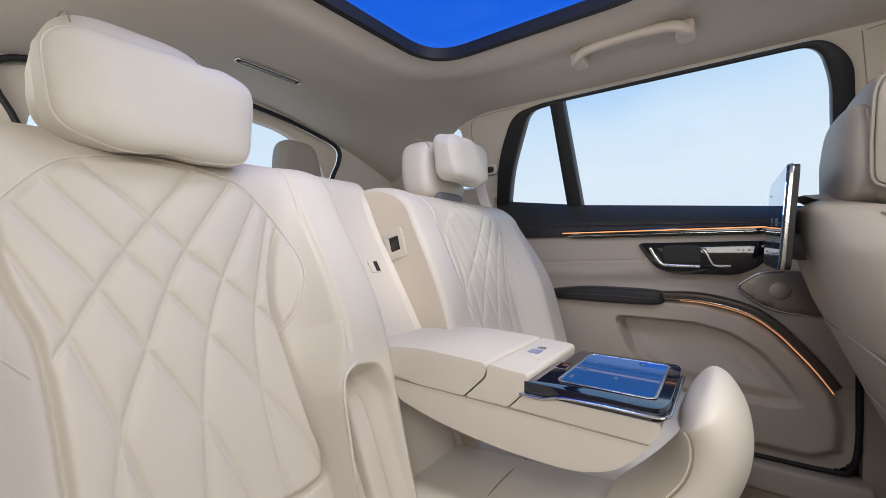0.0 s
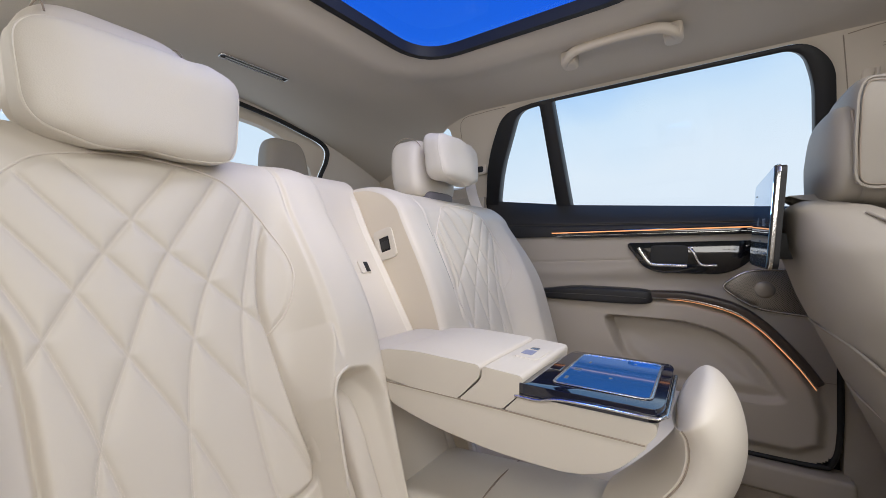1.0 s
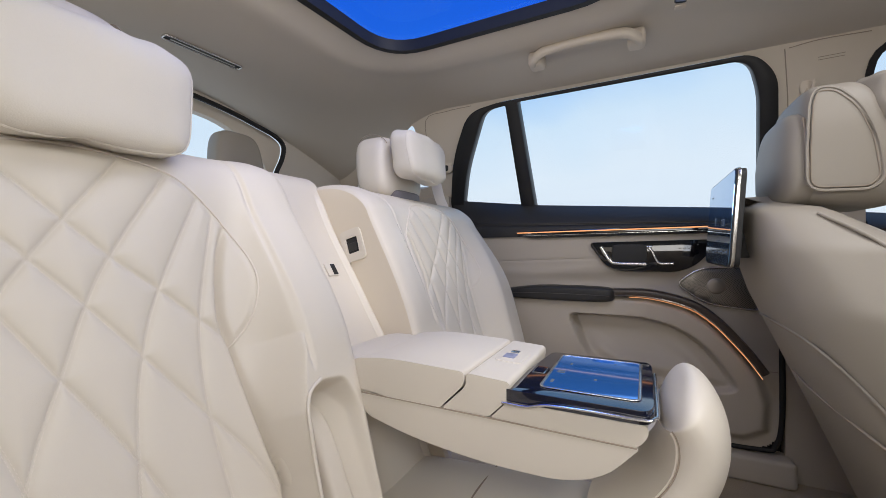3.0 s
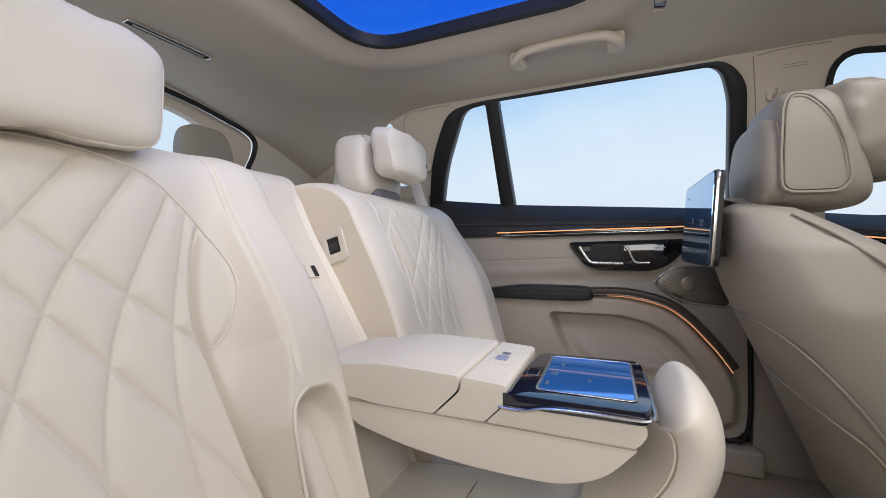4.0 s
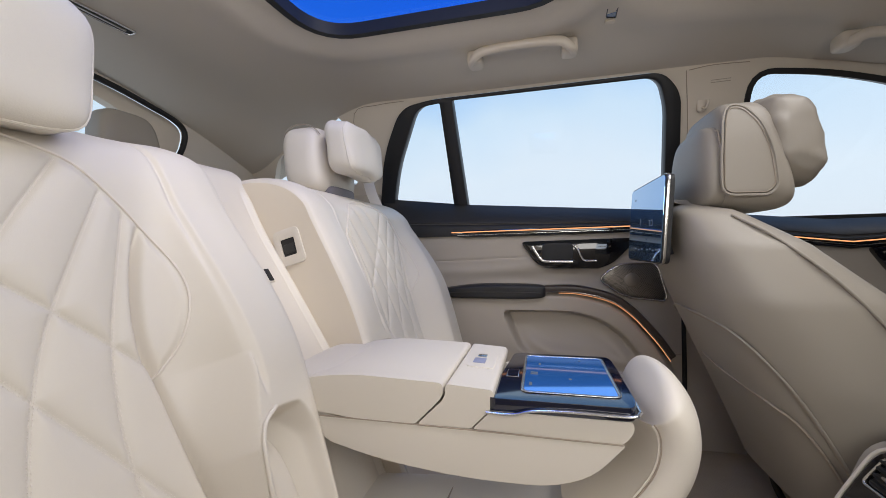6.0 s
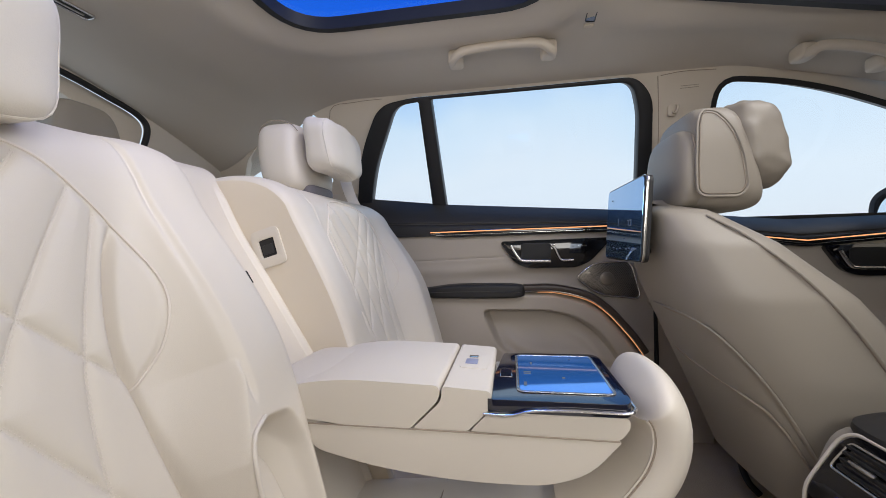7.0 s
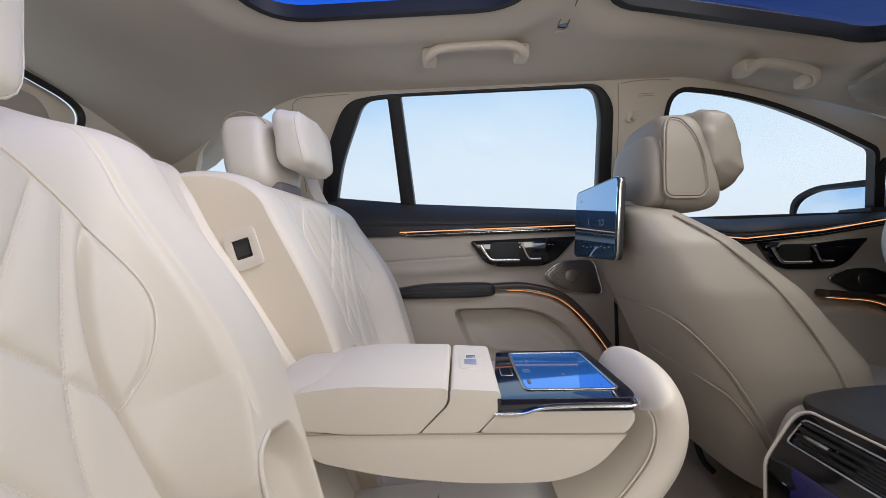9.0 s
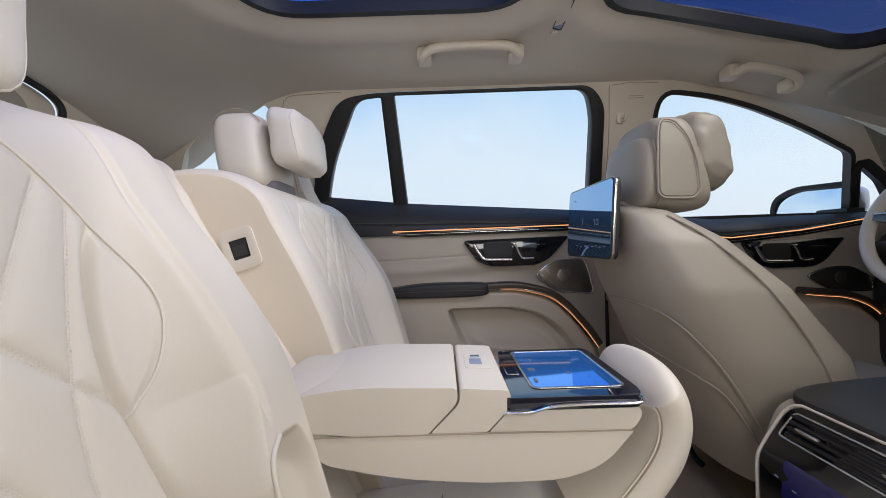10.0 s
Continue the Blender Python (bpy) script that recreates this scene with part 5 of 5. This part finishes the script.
for k in range(14):
    yy, zz = CY0 + 0.03 + (k % 7) * 0.034, 0.44 - (k // 7) * 0.045 + rr.uniform(-0.006, 0.006)
    place(con, part("panel_mark", moved(block(-0.0006, 0.0006, -0.0035, 0.0035, -0.0012, 0.0012, 0), Matrix.Translation(rear_pt(yy, zz, 0.0042))), UI))

# back shell details of the driver's seat


def on_shell(a, s, d=0.001):
    d += 0.0016
    p = shell(a, s)
    c = Vector((p.x + 0.2, SC, p.z))
    return p + (p - c).normalized() * d


place(seat, part("back_piping", tube([on_shell(a, s) for a, s in [(2.72, 0.02), (2.66, 0.20), (2.55, 0.36), (2.38, 0.48), (2.05, 0.575), (1.57, 0.60), (1.1, 0.575), (0.76, 0.48), (0.6, 0.36), (0.5, 0.20)]], 0.0024, 8, 8), SHELL))
place(seat, part("back_seam", tube([on_shell(a, s, 0.0005) for a, s in [(2.71, 0.02), (2.645, 0.20), (2.535, 0.36), (2.365, 0.48), (2.04, 0.572), (1.57, 0.595)]], 0.0024, 8, 8), SEAM))
place(seat, part("pocket_edge", tube([on_shell(a, s, 0.001) for a, s in [(2.60, 0.05), (2.52, 0.20), (2.38, 0.31), (2.1, 0.36), (1.57, 0.40), (1.0, 0.43)]], 0.0026, 8, 8), SEAM))
place(seat, part("side_seam", tube([on_shell(a, s, 0.0008) for a, s in [(3.29, 0.06), (3.29, 0.3), (3.29, 0.5), (3.29, 0.7), (3.27, 0.85), (3.22, 0.93)]], 0.002, 8, 8), SEAM))
place(seat, part("side_piping", tube([on_shell(a, s, 0.003) for a, s in [(3.305, 0.06), (3.305, 0.3), (3.305, 0.5), (3.305, 0.7), (3.285, 0.85), (3.235, 0.93)]], 0.0028, 8, 8), SHELL))
cable = thing("seat_cable", "black cable hanging under the driver's seat", "cable", at=(0.42, 1.1, 0.25))
place(cable, part("lead", tube([(0.38, 1.12, 0.34), (0.37, 1.10, 0.30), (0.38, 1.09, 0.26), (0.40, 1.08, 0.235)], 0.008, 8, 6), BLACK),
      part("plug", block(0.36, 0.40, 1.07, 1.12, 0.31, 0.345, 0.004), BLACK))

# marks on the screens


def bars(rows, fn, owner, nm="screen_writing"):
    for (u, v, w, h) in rows:
        place(owner, part(nm, plate([(u, v), (u + w, v), (u + w, v + h), (u, v + h)], fn, (0.0, 0.0, 0.0006)), UI))


bars([(-0.171, 0.585, 0.010, 0.004), (-0.171, 0.592, 0.010, 0.004), (-0.172, 0.54, 0.004, 0.012), (-0.160, 0.63, 0.003, 0.010), (-0.1, 0.66, 0.003, 0.004), (-0.12, 0.57, 0.004, 0.005)],
     lambda x, y: Vector((x, y, 0.6736)), tab)


def on_display(y, z):
    return DT @ Vector((-0.0085, y, z))


for (u, v, w, h) in [(-0.075, 0.0, 0.012, 0.002), (-0.075, -0.012, 0.012, 0.002), (-0.075, -0.012, 0.002, 0.014), (-0.055, -0.012, 0.002, 0.014), (-0.055, 0.0, 0.010, 0.002), (0.03, -0.008, 0.002, 0.018),
                     (-0.12, -0.065, 0.008, 0.003), (-0.095, -0.067, 0.008, 0.003), (-0.07, -0.064, 0.006, 0.003), (-0.05, -0.066, 0.010, 0.003), (0.0, -0.065, 0.007, 0.003), (0.03, -0.067, 0.006, 0.003),
                     (0.06, -0.064, 0.008, 0.003), (0.09, 0.06, 0.014, 0.002), (-0.03, -0.042, 0.004, 0.003), (-0.02, -0.042, 0.004, 0.003)]:
    place(disp, part("screen_mark", plate([(u, v), (u + w, v), (u + w, v + h), (u, v + h)], on_display, (0.0006, 0, 0)), UI))

# seams of the middle headrest
wl_pts = []
for i in range(6, len(nose_path) - 4, 4):
    t = (nose_path[i + 1] - nose_path[i - 1]).normalized()
    nrm = t.cross(Vector((0, 1, 0))).normalized()
    wl_pts.append((nose_path[i], nrm))
for sg in (-1, 1):
    place(nose, part("welt", tube([p + Vector((0, sg * 0.090, 0)) + n * -0.0215 for p, n in wl_pts], 0.0016, 6, 4), CREAM))
    place(nose, part("seam", tube([p + Vector((0, sg * 0.0915, 0)) + n * -0.0195 for p, n in wl_pts], 0.0010, 6, 4), SEAM))

# seams of the middle cushion
place(t3, part("pull_strap", block(-1.13, -1.12, YC - 0.02, YC + 0.02, 0.80, 0.86, 0.002), BLACK))
place(middle_cushion, part("seam", tube([(-0.300, 0.500, 0.4545), (-0.303, YC, 0.4595), (-0.300, 0.690, 0.4545)], 0.0014, 6, 6), SEAM))

# headrest seams of the rear seats
for yc in (NEAR, FAR):
    for sg in (-1, 1):
        pts = [(-0.735 + 0.059 * math.cos(a) - 0.12 * 0.09 * math.sin(a), yc + sg * 0.078, 1.085 + 0.0905 * spow(math.sin(a), 0.55)) for a in [0.5 + i * 0.2 for i in range(12)]]
        place(rear_headrests[yc], part("seam", tube(pts, 0.0011, 6, 2), SEAM))
